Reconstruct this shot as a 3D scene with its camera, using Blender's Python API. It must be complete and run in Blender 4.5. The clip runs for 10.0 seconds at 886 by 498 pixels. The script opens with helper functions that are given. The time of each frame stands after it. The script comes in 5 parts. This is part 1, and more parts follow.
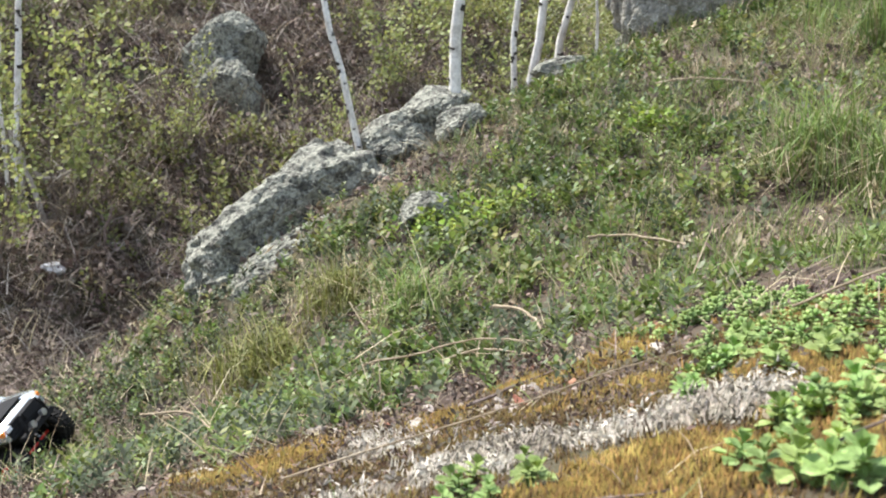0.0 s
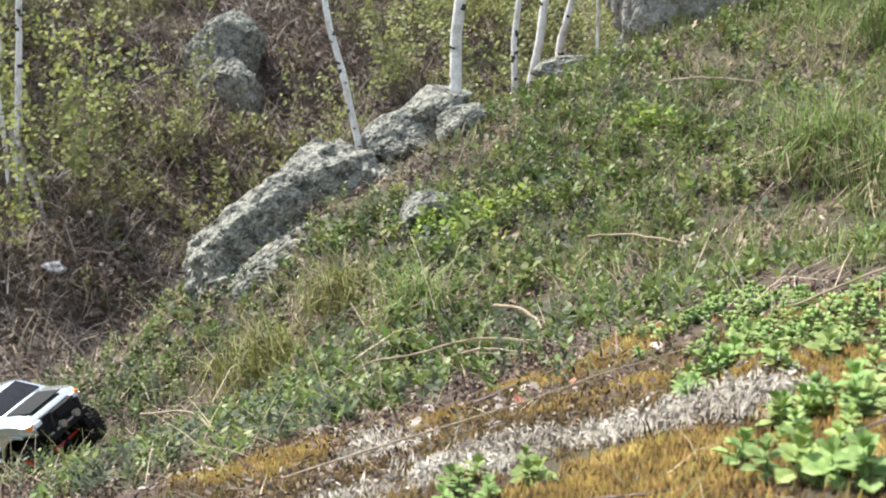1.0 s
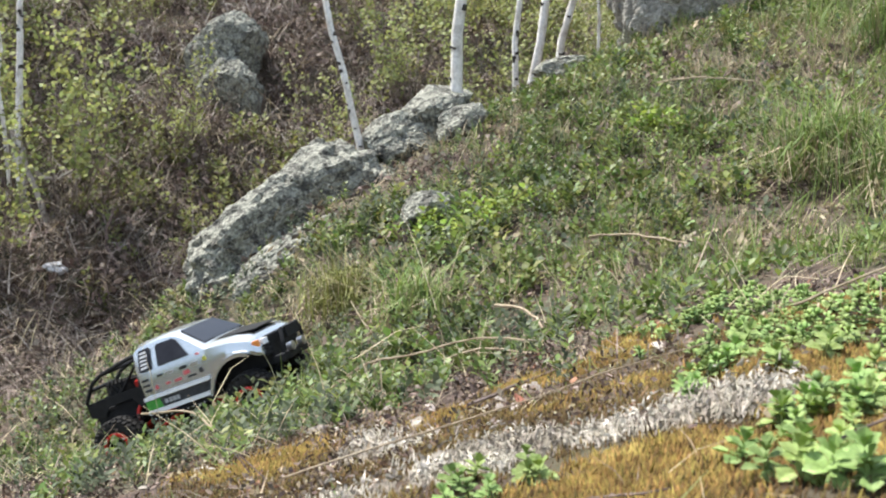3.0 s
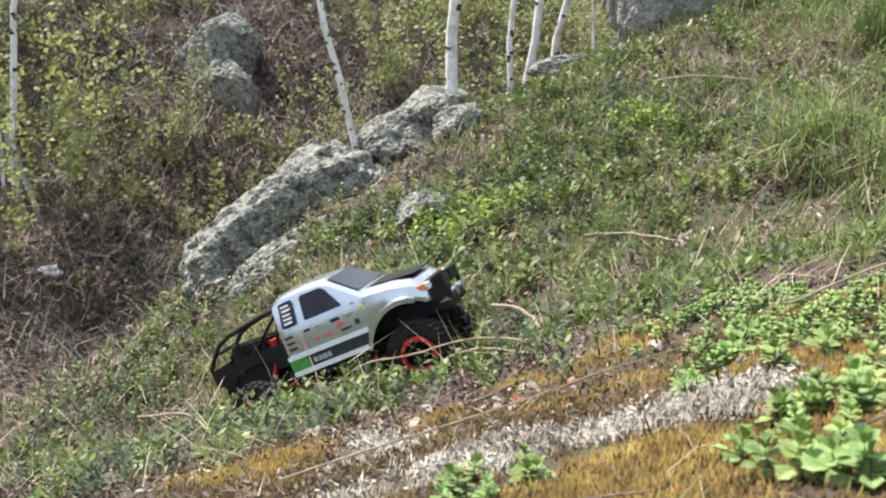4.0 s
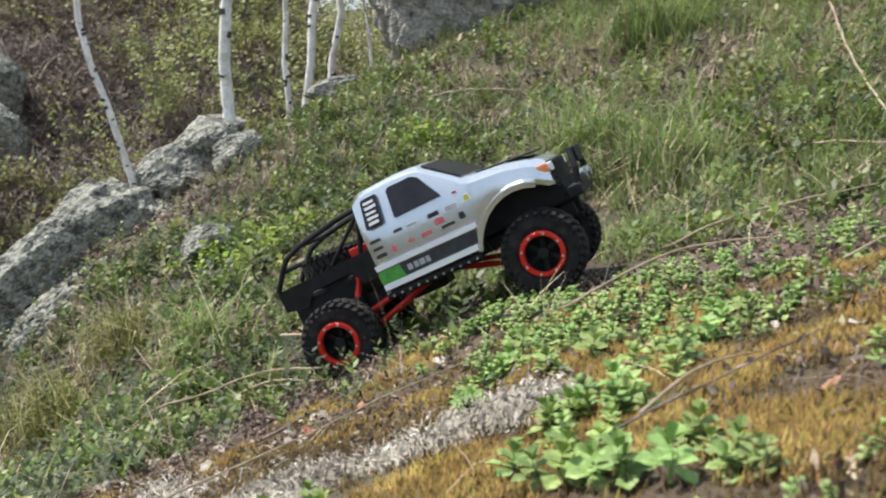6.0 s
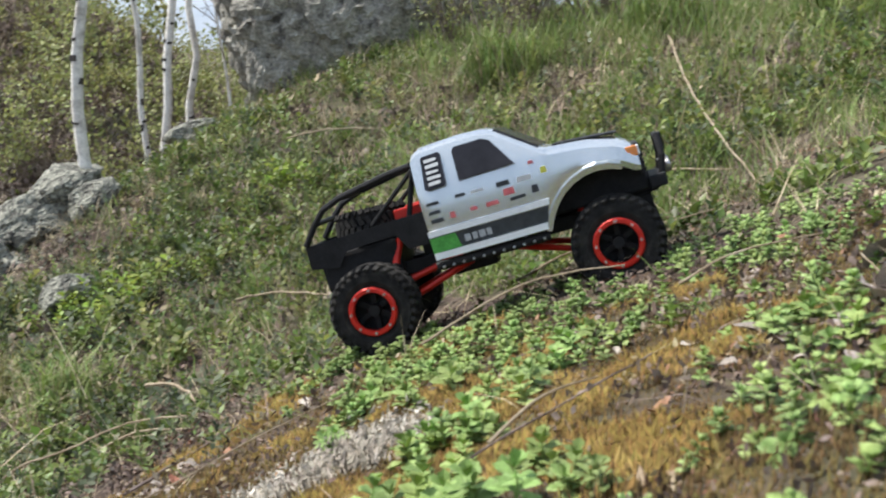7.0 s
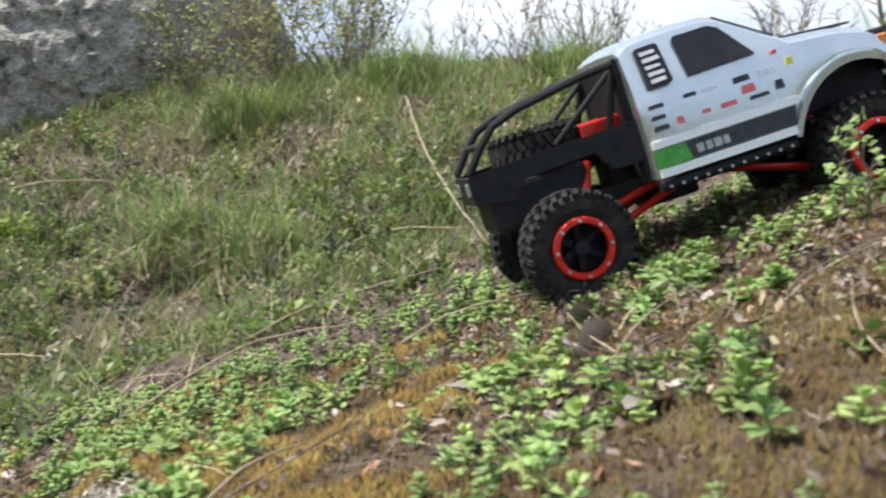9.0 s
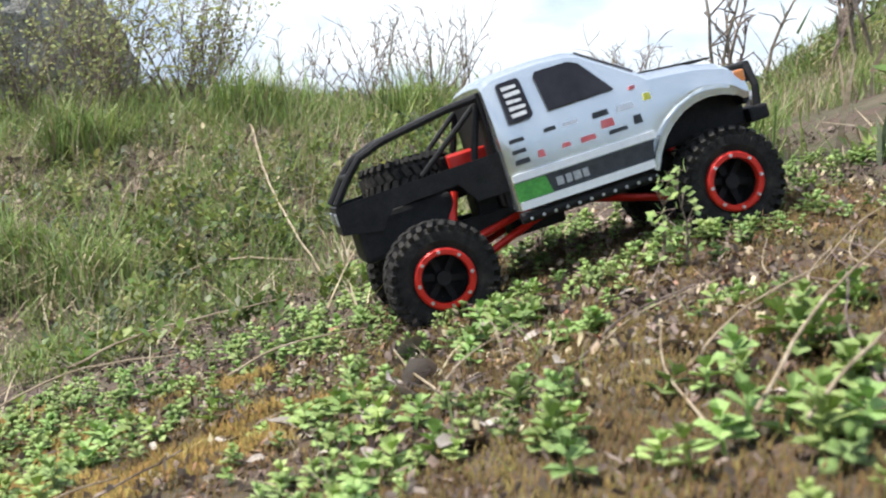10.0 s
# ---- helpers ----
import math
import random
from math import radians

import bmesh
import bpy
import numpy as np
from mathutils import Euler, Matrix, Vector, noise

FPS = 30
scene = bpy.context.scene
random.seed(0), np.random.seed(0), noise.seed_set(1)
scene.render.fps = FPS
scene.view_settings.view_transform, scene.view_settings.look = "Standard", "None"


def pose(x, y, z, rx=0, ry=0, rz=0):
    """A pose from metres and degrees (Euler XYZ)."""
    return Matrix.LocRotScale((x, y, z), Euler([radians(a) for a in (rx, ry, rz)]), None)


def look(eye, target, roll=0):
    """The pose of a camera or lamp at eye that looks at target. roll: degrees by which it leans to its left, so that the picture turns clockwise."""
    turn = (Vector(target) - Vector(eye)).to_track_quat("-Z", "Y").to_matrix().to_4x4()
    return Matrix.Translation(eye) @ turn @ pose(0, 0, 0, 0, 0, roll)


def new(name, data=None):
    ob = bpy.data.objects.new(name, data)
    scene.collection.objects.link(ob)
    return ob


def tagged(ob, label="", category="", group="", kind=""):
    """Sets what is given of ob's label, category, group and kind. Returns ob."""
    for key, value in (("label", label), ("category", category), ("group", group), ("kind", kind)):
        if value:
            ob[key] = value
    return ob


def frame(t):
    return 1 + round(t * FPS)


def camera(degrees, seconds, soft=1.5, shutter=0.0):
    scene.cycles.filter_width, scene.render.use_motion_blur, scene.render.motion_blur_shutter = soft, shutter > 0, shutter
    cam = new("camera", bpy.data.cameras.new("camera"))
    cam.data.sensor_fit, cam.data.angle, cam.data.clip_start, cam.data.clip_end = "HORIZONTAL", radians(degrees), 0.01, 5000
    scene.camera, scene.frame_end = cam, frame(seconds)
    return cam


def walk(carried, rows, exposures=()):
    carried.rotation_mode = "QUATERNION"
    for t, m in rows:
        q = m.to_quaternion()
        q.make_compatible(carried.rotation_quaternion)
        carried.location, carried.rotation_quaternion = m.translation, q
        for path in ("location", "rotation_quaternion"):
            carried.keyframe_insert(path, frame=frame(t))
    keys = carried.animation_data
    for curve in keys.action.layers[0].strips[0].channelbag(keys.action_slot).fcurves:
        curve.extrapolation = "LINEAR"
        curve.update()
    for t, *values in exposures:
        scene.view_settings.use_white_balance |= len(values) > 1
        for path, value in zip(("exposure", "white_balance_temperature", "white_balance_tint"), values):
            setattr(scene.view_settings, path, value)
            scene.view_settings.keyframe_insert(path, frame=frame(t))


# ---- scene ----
# ---- camera: hand-held close to the ground, panning after a model truck ----
cam = camera(43.0, 10.0, soft=2.0, shutter=0.3)
cam.data.dof.use_dof, cam.data.dof.focus_distance, cam.data.dof.aperture_fstop = True, 1.9, 20.0
EYE, TILT = 0.30, -13.0
PATH = [
    (0.0, 0.0, 0.0, 0.0, 0.0, 90.0, 0.0),
    (1.0, 0.0001, 0.0008, -0.0003, 0.03, 89.98, -0.01),
    (2.0, 0.0002, 0.0006, 0.0001, 0.06, 89.97, -0.02),
    (2.5, 0.0003, 0.0007, -0.0004, 0.06, 89.98, -0.04),
    (4.0, 0.0002, 0.0046, -0.0021, -0.12, 90.03, 0.41),
    (4.5, 0.0089, 0.0112, -0.0011, -2.98, 89.81, 2.74),
    (5.0, 0.013, 0.0133, -0.0016, -4.69, 89.74, 3.19),
    (5.5, 0.0171, 0.0095, 0.001, -6.74, 89.91, 3.93),
    (5.7, 0.0223, 0.0111, 0.0036, -8.29, 90.12, 4.58),
    (6.8, 0.0305, -0.0358, 0.0126, -15.15, 91.15, 7.79),
    (7.0, 0.0324, -0.0351, 0.0121, -16.91, 91.35, 8.29),
    (7.5, 0.0375, -0.0356, 0.0115, -20.26, 91.98, 8.63),
    (8.0, 0.039, -0.0341, 0.012, -21.33, 92.55, 8.51),
    (8.5, 0.0476, -0.0302, 0.011, -23.64, 92.63, 8.93),
    (9.0, 0.0616, -0.033, 0.0135, -29.82, 92.23, 8.64),
    (9.5, 0.0726, -0.04, 0.0154, -34.83, 92.09, 8.09),
    (10.0, 0.0726, -0.0417, 0.0135, -37.77, 92.84, 6.98),
]
walk(cam, [(t, pose(0, 0, EYE, TILT) @ pose(x, y, z, rx, ry, rz)) for t, x, y, z, rz, rx, ry in PATH],
     exposures=[(0.0, 0.97), (4.0, 0.92), (5.5, 0.72), (8.0, 0.55), (10.0, 0.77)])

# ---- light: bright, broken cloud with a soft sun ----
SUN_ELEV, SUN_AZ = 58.0, -50.0
world = bpy.data.worlds.new("cloudy_sky")
scene.world = world
world.use_nodes = True
wn, wl = world.node_tree.nodes, world.node_tree.links
wn.clear()
w_out = wn.new("ShaderNodeOutputWorld")
w_bg = wn.new("ShaderNodeBackground")
w_sky = wn.new("ShaderNodeTexSky")
w_sky.sky_type, w_sky.sun_disc = "NISHITA", False
w_sky.sun_elevation, w_sky.sun_rotation = radians(SUN_ELEV), radians(SUN_AZ)
w_co = wn.new("ShaderNodeTexCoord")
w_map = wn.new("ShaderNodeMapping")
w_map.inputs["Location"].default_value = (0.35, 0.1, 0.2)
w_map.inputs["Scale"].default_value = (2.2, 2.2, 7.0)
w_noise = wn.new("ShaderNodeTexNoise")
w_noise.inputs["Scale"].default_value = 1.9
w_noise.inputs["Detail"].default_value = 7.0
w_noise.inputs["Roughness"].default_value = 0.55
w_ramp = wn.new("ShaderNodeValToRGB")
w_ramp.color_ramp.elements[0].position, w_ramp.color_ramp.elements[0].color = 0.43, (2.7, 3.5, 4.9, 1)
w_ramp.color_ramp.elements[1].position, w_ramp.color_ramp.elements[1].color = 0.64, (6.5, 6.95, 7.6, 1)
w_mix = wn.new("ShaderNodeMix")
w_mix.data_type = "RGBA"
w_mix.inputs[0].default_value = 0.82
wl.new(w_co.outputs["Generated"], w_map.inputs["Vector"])
wl.new(w_map.outputs["Vector"], w_noise.inputs["Vector"])
wl.new(w_noise.outputs["Fac"], w_ramp.inputs["Fac"])
wl.new(w_sky.outputs["Color"], w_mix.inputs[6])
wl.new(w_ramp.outputs["Color"], w_mix.inputs[7])
wl.new(w_mix.outputs[2], w_bg.inputs["Color"])
w_bg.inputs["Strength"].default_value = 0.125
wl.new(w_bg.outputs["Background"], w_out.inputs["Surface"])

sun_data = bpy.data.lights.new("sun", "SUN")
sun_data.energy, sun_data.angle, sun_data.color = 5.0, radians(5.0), (1.0, 0.96, 0.91)
sun = new("sun", sun_data)
_a, _e = radians(SUN_AZ), radians(SUN_ELEV)
sun.matrix_world = look((20 * math.sin(_a) * math.cos(_e), 20 * math.cos(_a) * math.cos(_e), 20 * math.sin(_e)), (0, 0, 0))


# ---- materials ----
def material(name, colours, scale=40.0, rough=0.85, bump=0.3, metal=0.0, island=0.0, fine=6.0, transl=0.0, coat=0.0, spec=0.4, bump_dist=0.004, hue_by_object=False, vary=0.22):
    """Noise-mixed colours at two scales, fine relief, and an optional change of tone piece by piece."""
    m = bpy.data.materials.new(name)
    m.use_nodes = True
    nt = m.node_tree
    b = nt.nodes["Principled BSDF"]
    co = nt.nodes.new("ShaderNodeTexCoord")
    n1 = nt.nodes.new("ShaderNodeTexNoise")
    n1.inputs["Scale"].default_value, n1.inputs["Detail"].default_value = scale, 6
    n1.inputs["Roughness"].default_value = 0.65
    nt.links.new(co.outputs["Object"], n1.inputs["Vector"])
    ramp = nt.nodes.new("ShaderNodeValToRGB")
    els = ramp.color_ramp.elements
    for i, c in enumerate(colours):
        p = 0.32 + 0.36 * i / max(1, len(colours) - 1)
        e = els[i] if i < 2 else els.new(p)
        e.position, e.color = p, (*c, 1)
    if len(colours) == 1:
        els[1].color = (*colours[0], 1)
    nt.links.new(n1.outputs["Fac"], ramp.inputs["Fac"])
    out = ramp.outputs["Color"]
    n2 = nt.nodes.new("ShaderNodeTexNoise")
    n2.inputs["Scale"].default_value, n2.inputs["Detail"].default_value = scale * fine, 4
    nt.links.new(co.outputs["Object"], n2.inputs["Vector"])
    hsv = nt.nodes.new("ShaderNodeHueSaturation")
    nt.links.new(out, hsv.inputs["Color"])
    mr = nt.nodes.new("ShaderNodeMapRange")
    mr.inputs["From Min"].default_value, mr.inputs["From Max"].default_value = 0.25, 0.75
    mr.inputs["To Min"].default_value, mr.inputs["To Max"].default_value = 1 - vary, 1 + vary
    nt.links.new(n2.outputs["Fac"], mr.inputs["Value"])
    val = mr.outputs["Result"]
    if island:
        if hue_by_object:
            info = nt.nodes.new("ShaderNodeObjectInfo")
            rnd = info.outputs["Random"]
        else:
            info = nt.nodes.new("ShaderNodeNewGeometry")
            rnd = info.outputs["Random Per Island"]
        m2 = nt.nodes.new("ShaderNodeMapRange")
        m2.inputs["To Min"].default_value, m2.inputs["To Max"].default_value = 1 - island, 1 + island
        nt.links.new(rnd, m2.inputs["Value"])
        mul = nt.nodes.new("ShaderNodeMath")
        mul.operation = "MULTIPLY"
        nt.links.new(val, mul.inputs[0])
        nt.links.new(m2.outputs["Result"], mul.inputs[1])
        val = mul.outputs[0]
        m3 = nt.nodes.new("ShaderNodeMapRange")
        m3.inputs["To Min"].default_value, m3.inputs["To Max"].default_value = 0.5 - 0.06 * island, 0.5 + 0.06 * island
        wrap = nt.nodes.new("ShaderNodeMath")
        wrap.operation = "FRACT"
        k = nt.nodes.new("ShaderNodeMath")
        k.operation = "MULTIPLY"
        k.inputs[1].default_value = 7.31
        nt.links.new(rnd, k.inputs[0])
        nt.links.new(k.outputs[0], wrap.inputs[0])
        nt.links.new(wrap.outputs[0], m3.inputs["Value"])
        nt.links.new(m3.outputs["Result"], hsv.inputs["Hue"])
    nt.links.new(val, hsv.inputs["Value"])
    nt.links.new(hsv.outputs["Color"], b.inputs["Base Color"])
    b.inputs["Roughness"].default_value, b.inputs["Metallic"].default_value = rough, metal
    b.inputs["Specular IOR Level"].default_value = spec
    b.inputs["Coat Weight"].default_value = coat
    if bump:
        bp = nt.nodes.new("ShaderNodeBump")
        bp.inputs["Strength"].default_value, bp.inputs["Distance"].default_value = bump, bump_dist
        nt.links.new(n2.outputs["Fac"], bp.inputs["Height"])
        nt.links.new(bp.outputs["Normal"], b.inputs["Normal"])
    if transl:
        tr = nt.nodes.new("ShaderNodeBsdfTranslucent")
        nt.links.new(hsv.outputs["Color"], tr.inputs["Color"])
        mx = nt.nodes.new("ShaderNodeMixShader")
        mx.inputs[0].default_value = transl
        nt.links.new(b.outputs["BSDF"], mx.inputs[1])
        nt.links.new(tr.outputs["BSDF"], mx.inputs[2])
        nt.links.new(mx.outputs["Shader"], nt.nodes["Material Output"].inputs["Surface"])
    return m


M_SOIL = material("soil_litter", [(0.032, 0.02, 0.015), (0.075, 0.05, 0.036), (0.06, 0.056, 0.03), (0.12, 0.088, 0.062)], 3.5, 0.95, 0.9, fine=14, bump_dist=0.012)
M_ROCK = material("lichened_rock", [(0.055, 0.052, 0.046), (0.135, 0.132, 0.11), (0.30, 0.30, 0.245), (0.17, 0.165, 0.135)], 26, 0.95, 1.0, fine=4.0, bump_dist=0.014, vary=0.6)
M_ROCK_PALE = material("pale_rock", [(0.06, 0.055, 0.047), (0.25, 0.235, 0.20), (0.33, 0.315, 0.265), (0.48, 0.465, 0.41)], 19, 0.95, 1.0, fine=5, bump_dist=0.016, vary=0.5)
M_MOSS = material("golden_moss", [(0.13, 0.08, 0.025), (0.25, 0.17, 0.047), (0.37, 0.275, 0.088)], 18, 0.95, 0.2, island=0.5, transl=0.25)
M_LICHEN = material("pale_lichen", [(0.17, 0.145, 0.11), (0.34, 0.305, 0.25), (0.56, 0.53, 0.46)], 18, 0.95, 0.3, island=0.35)
M_SEDUM = material("stonecrop_leaf", [(0.22, 0.325, 0.09), (0.315, 0.43, 0.15), (0.425, 0.53, 0.235)], 60, 0.65, 0.1, island=0.28, transl=0.4, spec=0.2)
M_LEAF = material("low_shrub_leaf", [(0.055, 0.085, 0.02), (0.125, 0.175, 0.04), (0.215, 0.265, 0.075)], 5, 0.5, 0.1, island=0.5, transl=0.35)
M_LEAF_DIM = material("bush_leaf", [(0.10, 0.115, 0.035), (0.185, 0.20, 0.06), (0.27, 0.28, 0.095)], 1.2, 0.6, 0.1, island=0.5, transl=0.35)
M_HERB = material("grey_green_herb", [(0.038, 0.055, 0.028), (0.08, 0.102, 0.054), (0.14, 0.165, 0.098)], 12, 0.7, 0.1, island=0.35, transl=0.3)
M_GRASS = material("green_grass", [(0.10, 0.155, 0.035), (0.19, 0.26, 0.07), (0.29, 0.355, 0.125)], 4, 0.6, 0.0, island=0.4, transl=0.35)
M_TUSSOCK = material("tussock_blade", [(0.10, 0.115, 0.028), (0.20, 0.205, 0.055), (0.32, 0.31, 0.115)], 6, 0.6, 0.0, island=0.45, transl=0.3)
M_STRAW = material("dry_straw", [(0.22, 0.17, 0.10), (0.40, 0.33, 0.21), (0.50, 0.44, 0.31)], 30, 0.75, 0.1, island=0.35, transl=0.15)
M_TWIG = material("grey_twig", [(0.075, 0.055, 0.044), (0.18, 0.138, 0.112), (0.30, 0.245, 0.205)], 40, 0.9, 0.3, island=0.4)
M_DEAD = material("dead_leaf", [(0.22, 0.17, 0.13), (0.38, 0.33, 0.28), (0.52, 0.48, 0.43)], 45, 0.85, 0.4, island=0.3, hue_by_object=True)
M_RUST = material("rust_dead_leaf", [(0.17, 0.08, 0.045), (0.28, 0.15, 0.085), (0.38, 0.25, 0.16)], 45, 0.85, 0.4, island=0.3)
M_BIRCH = material("birch_bark", [(0.40, 0.36, 0.31), (0.70, 0.67, 0.61), (0.80, 0.78, 0.73)], 12, 0.8, 0.4, fine=9)
M_BARKMARK = material("black_bark_mark", [(0.03, 0.027, 0.024), (0.07, 0.06, 0.05)], 60, 0.9, 0.4)
M_ROOT = material("pale_root", [(0.24, 0.2, 0.16), (0.42, 0.38, 0.33)], 30, 0.9, 0.3)
M_SILVER = material("silver_paint", [(0.56, 0.60, 0.62), (0.62, 0.66, 0.68)], 9, 0.26, 0.01, metal=0.82, coat=0.6, fine=30, vary=0.03)
M_WHITE = material("white_trim", [(0.82, 0.84, 0.85), (0.88, 0.89, 0.89)], 30, 0.35, 0.02, vary=0.06)
M_BLACK = material("black_plastic", [(0.011, 0.011, 0.012), (0.021, 0.021, 0.022)], 60, 0.6, 0.15, spec=0.18)
M_RUBBER = material("black_rubber", [(0.012, 0.012, 0.012), (0.024, 0.023, 0.022), (0.05, 0.046, 0.04)], 50, 0.9, 0.3, spec=0.2)
M_RED = material("red_anodised", [(0.55, 0.02, 0.012), (0.66, 0.035, 0.02)], 60, 0.35, 0.03, metal=0.2, vary=0.06)
M_GLASS = material("smoked_window", [(0.01, 0.01, 0.013), (0.022, 0.022, 0.027)], 20, 0.16, 0.0, spec=0.25, vary=0.06)
M_STEEL = material("bright_steel", [(0.55, 0.55, 0.56), (0.7, 0.7, 0.71)], 90, 0.3, 0.05, metal=0.9, vary=0.06)
M_AMBER = material("amber_lens", [(0.75, 0.20, 0.03), (0.85, 0.30, 0.06)], 80, 0.2, 0.05, coat=0.5, vary=0.06)
M_GREEN = material("green_decal", [(0.05, 0.26, 0.04), (0.10, 0.40, 0.07)], 60, 0.4, 0.02)
M_INK = material("dark_decal", [(0.018, 0.022, 0.026), (0.05, 0.055, 0.06)], 90, 0.4, 0.0)
M_PINK = material("red_decal", [(0.62, 0.09, 0.11), (0.75, 0.20, 0.20)], 90, 0.4, 0.0)
M_YELLOW = material("yellow_decal", [(0.62, 0.6, 0.06), (0.75, 0.72, 0.12)], 90, 0.4, 0.0)
M_LITTER = material("white_scrap", [(0.6, 0.6, 0.62), (0.8, 0.8, 0.8)], 30, 0.6, 0.2)
M_DEAD_BITS = material("leaf_crumbs", [(0.06, 0.042, 0.032), (0.15, 0.108, 0.082), (0.27, 0.215, 0.175)], 30, 0.9, 0.2, island=0.45)
M_SEDUM_ONE = material("stonecrop_plant", [(0.22, 0.325, 0.09), (0.315, 0.43, 0.15), (0.425, 0.53, 0.235)], 60, 0.65, 0.1, island=0.28, transl=0.4, spec=0.2, hue_by_object=True)
M_RUST_ONE = material("rust_leaf", [(0.17, 0.075, 0.04), (0.30, 0.14, 0.075), (0.40, 0.24, 0.14)], 45, 0.85, 0.4, island=0.3, hue_by_object=True)
M_LEAF_YOUNG = material("young_leaf", [(0.17, 0.20, 0.055), (0.27, 0.295, 0.09), (0.35, 0.37, 0.15)], 5, 0.6, 0.1, island=0.4, transl=0.4)
M_LEAF_FRESH = material("fresh_leaf", [(0.13, 0.19, 0.03), (0.23, 0.31, 0.05), (0.33, 0.40, 0.09)], 6, 0.5, 0.1, island=0.4, transl=0.35)
M_MOSS_BROWN = material("brown_moss", [(0.062, 0.04, 0.019), (0.13, 0.088, 0.032), (0.20, 0.15, 0.05)], 16, 0.95, 0.2, island=0.5, transl=0.25)
M_GREY = material("worn_lettering", [(0.30, 0.31, 0.32), (0.52, 0.53, 0.54)], 200, 0.5, 0.0)


# ---- shape helpers ----
def mesh_from(name, verts, faces, mat, smooth=False):
    me = bpy.data.meshes.new(name)
    me.from_pydata([tuple(v) for v in verts], [], [tuple(f) for f in faces])
    me.materials.append(mat)
    if smooth:
        me.polygons.foreach_set("use_smooth", [True] * len(me.polygons))
    me.update()
    return me


def part(name, bm, mat, parent, label="", smooth=False):
    """Links a bmesh as one mesh object under a thing or a part."""
    me = bpy.data.meshes.new(name)
    bm.to_mesh(me)
    bm.free()
    me.materials.append(mat)
    if smooth:
        me.polygons.foreach_set("use_smooth", [True] * len(me.polygons))
    ob = new(name, me)
    ob.parent = parent
    if label:
        ob["label"] = label
    return ob


def add_box(bm, size, m=Matrix(), bevel=0.0):
    r = bmesh.ops.create_cube(bm, size=1.0, matrix=m @ Matrix.Diagonal((*size, 1)))
    if bevel:
        edges = list({e for v in r["verts"] for e in v.link_edges})
        bmesh.ops.bevel(bm, geom=edges, offset=bevel, segments=2, affect="EDGES", profile=0.6)


def add_tube(bm, pts, radii, sides=8, caps=True):
    """A tapered tube along a polyline."""
    pts = [Vector(p) for p in pts]
    if not hasattr(radii, "__len__"):
        radii = [radii] * len(pts)
    rings, side = [], None
    for i, p in enumerate(pts):
        d = (pts[min(i + 1, len(pts) - 1)] - pts[max(i - 1, 0)]).normalized()
        if side is None:
            side = d.orthogonal().normalized()
        side = (side - d * side.dot(d)).normalized()
        up = d.cross(side)
        rings.append([bm.verts.new(p + radii[i] * (math.cos(a) * side + math.sin(a) * up)) for a in [2 * math.pi * k / sides for k in range(sides)]])
    for a, b in zip(rings, rings[1:]):
        for k in range(sides):
            bm.faces.new((a[k], a[(k + 1) % sides], b[(k + 1) % sides], b[k]))
    if caps:
        bm.faces.new(rings[0][::-1])
        bm.faces.new(rings[-1])


def lathe(bm, profile, steps, axis="y"):
    """Turns (radius, along) pairs about the y axis; a closed profile."""
    rings = []
    for k in range(steps):
        a = 2 * math.pi * k / steps
        rings.append([bm.verts.new((r * math.cos(a), s, r * math.sin(a))) for r, s in profile])
    n = len(profile)
    for k in range(steps):
        p, q = rings[k], rings[(k + 1) % steps]
        for i in range(n):
            bm.faces.new((p[i], p[(i + 1) % n], q[(i + 1) % n], q[i]))


RNG = np.random.default_rng(5)


def value_noise(x, y, seed=0):
    """Smooth noise in -1..1 on arrays."""
    xi, yi = np.floor(x).astype(np.int64), np.floor(y).astype(np.int64)
    xf, yf = x - xi, y - yi
    u, v = xf * xf * (3 - 2 * xf), yf * yf * (3 - 2 * yf)

    def h(a, b):
        s = np.sin(a * 127.1 + b * 311.7 + seed * 74.7) * 43758.5453
        return (s - np.floor(s)) * 2 - 1

    return (h(xi, yi) * (1 - u) + h(xi + 1, yi) * u) * (1 - v) + (h(xi, yi + 1) * (1 - u) + h(xi + 1, yi + 1) * u) * v


def smax(a, b, k):
    return 0.5 * (a + b + np.sqrt((a - b) ** 2 + k * k))


def smin(a, b, k):
    return 0.5 * (a + b - np.sqrt((a - b) ** 2 + k * k))


# ---- the ground: near slope, trough, rising bank with a rocky edge, gully and far hillside ----
def edge_of(x, y):
    """Metres beyond the rocky edge of the bank."""
    return -0.475 * (x + 0.73) + 0.88 * (y - 3.42)


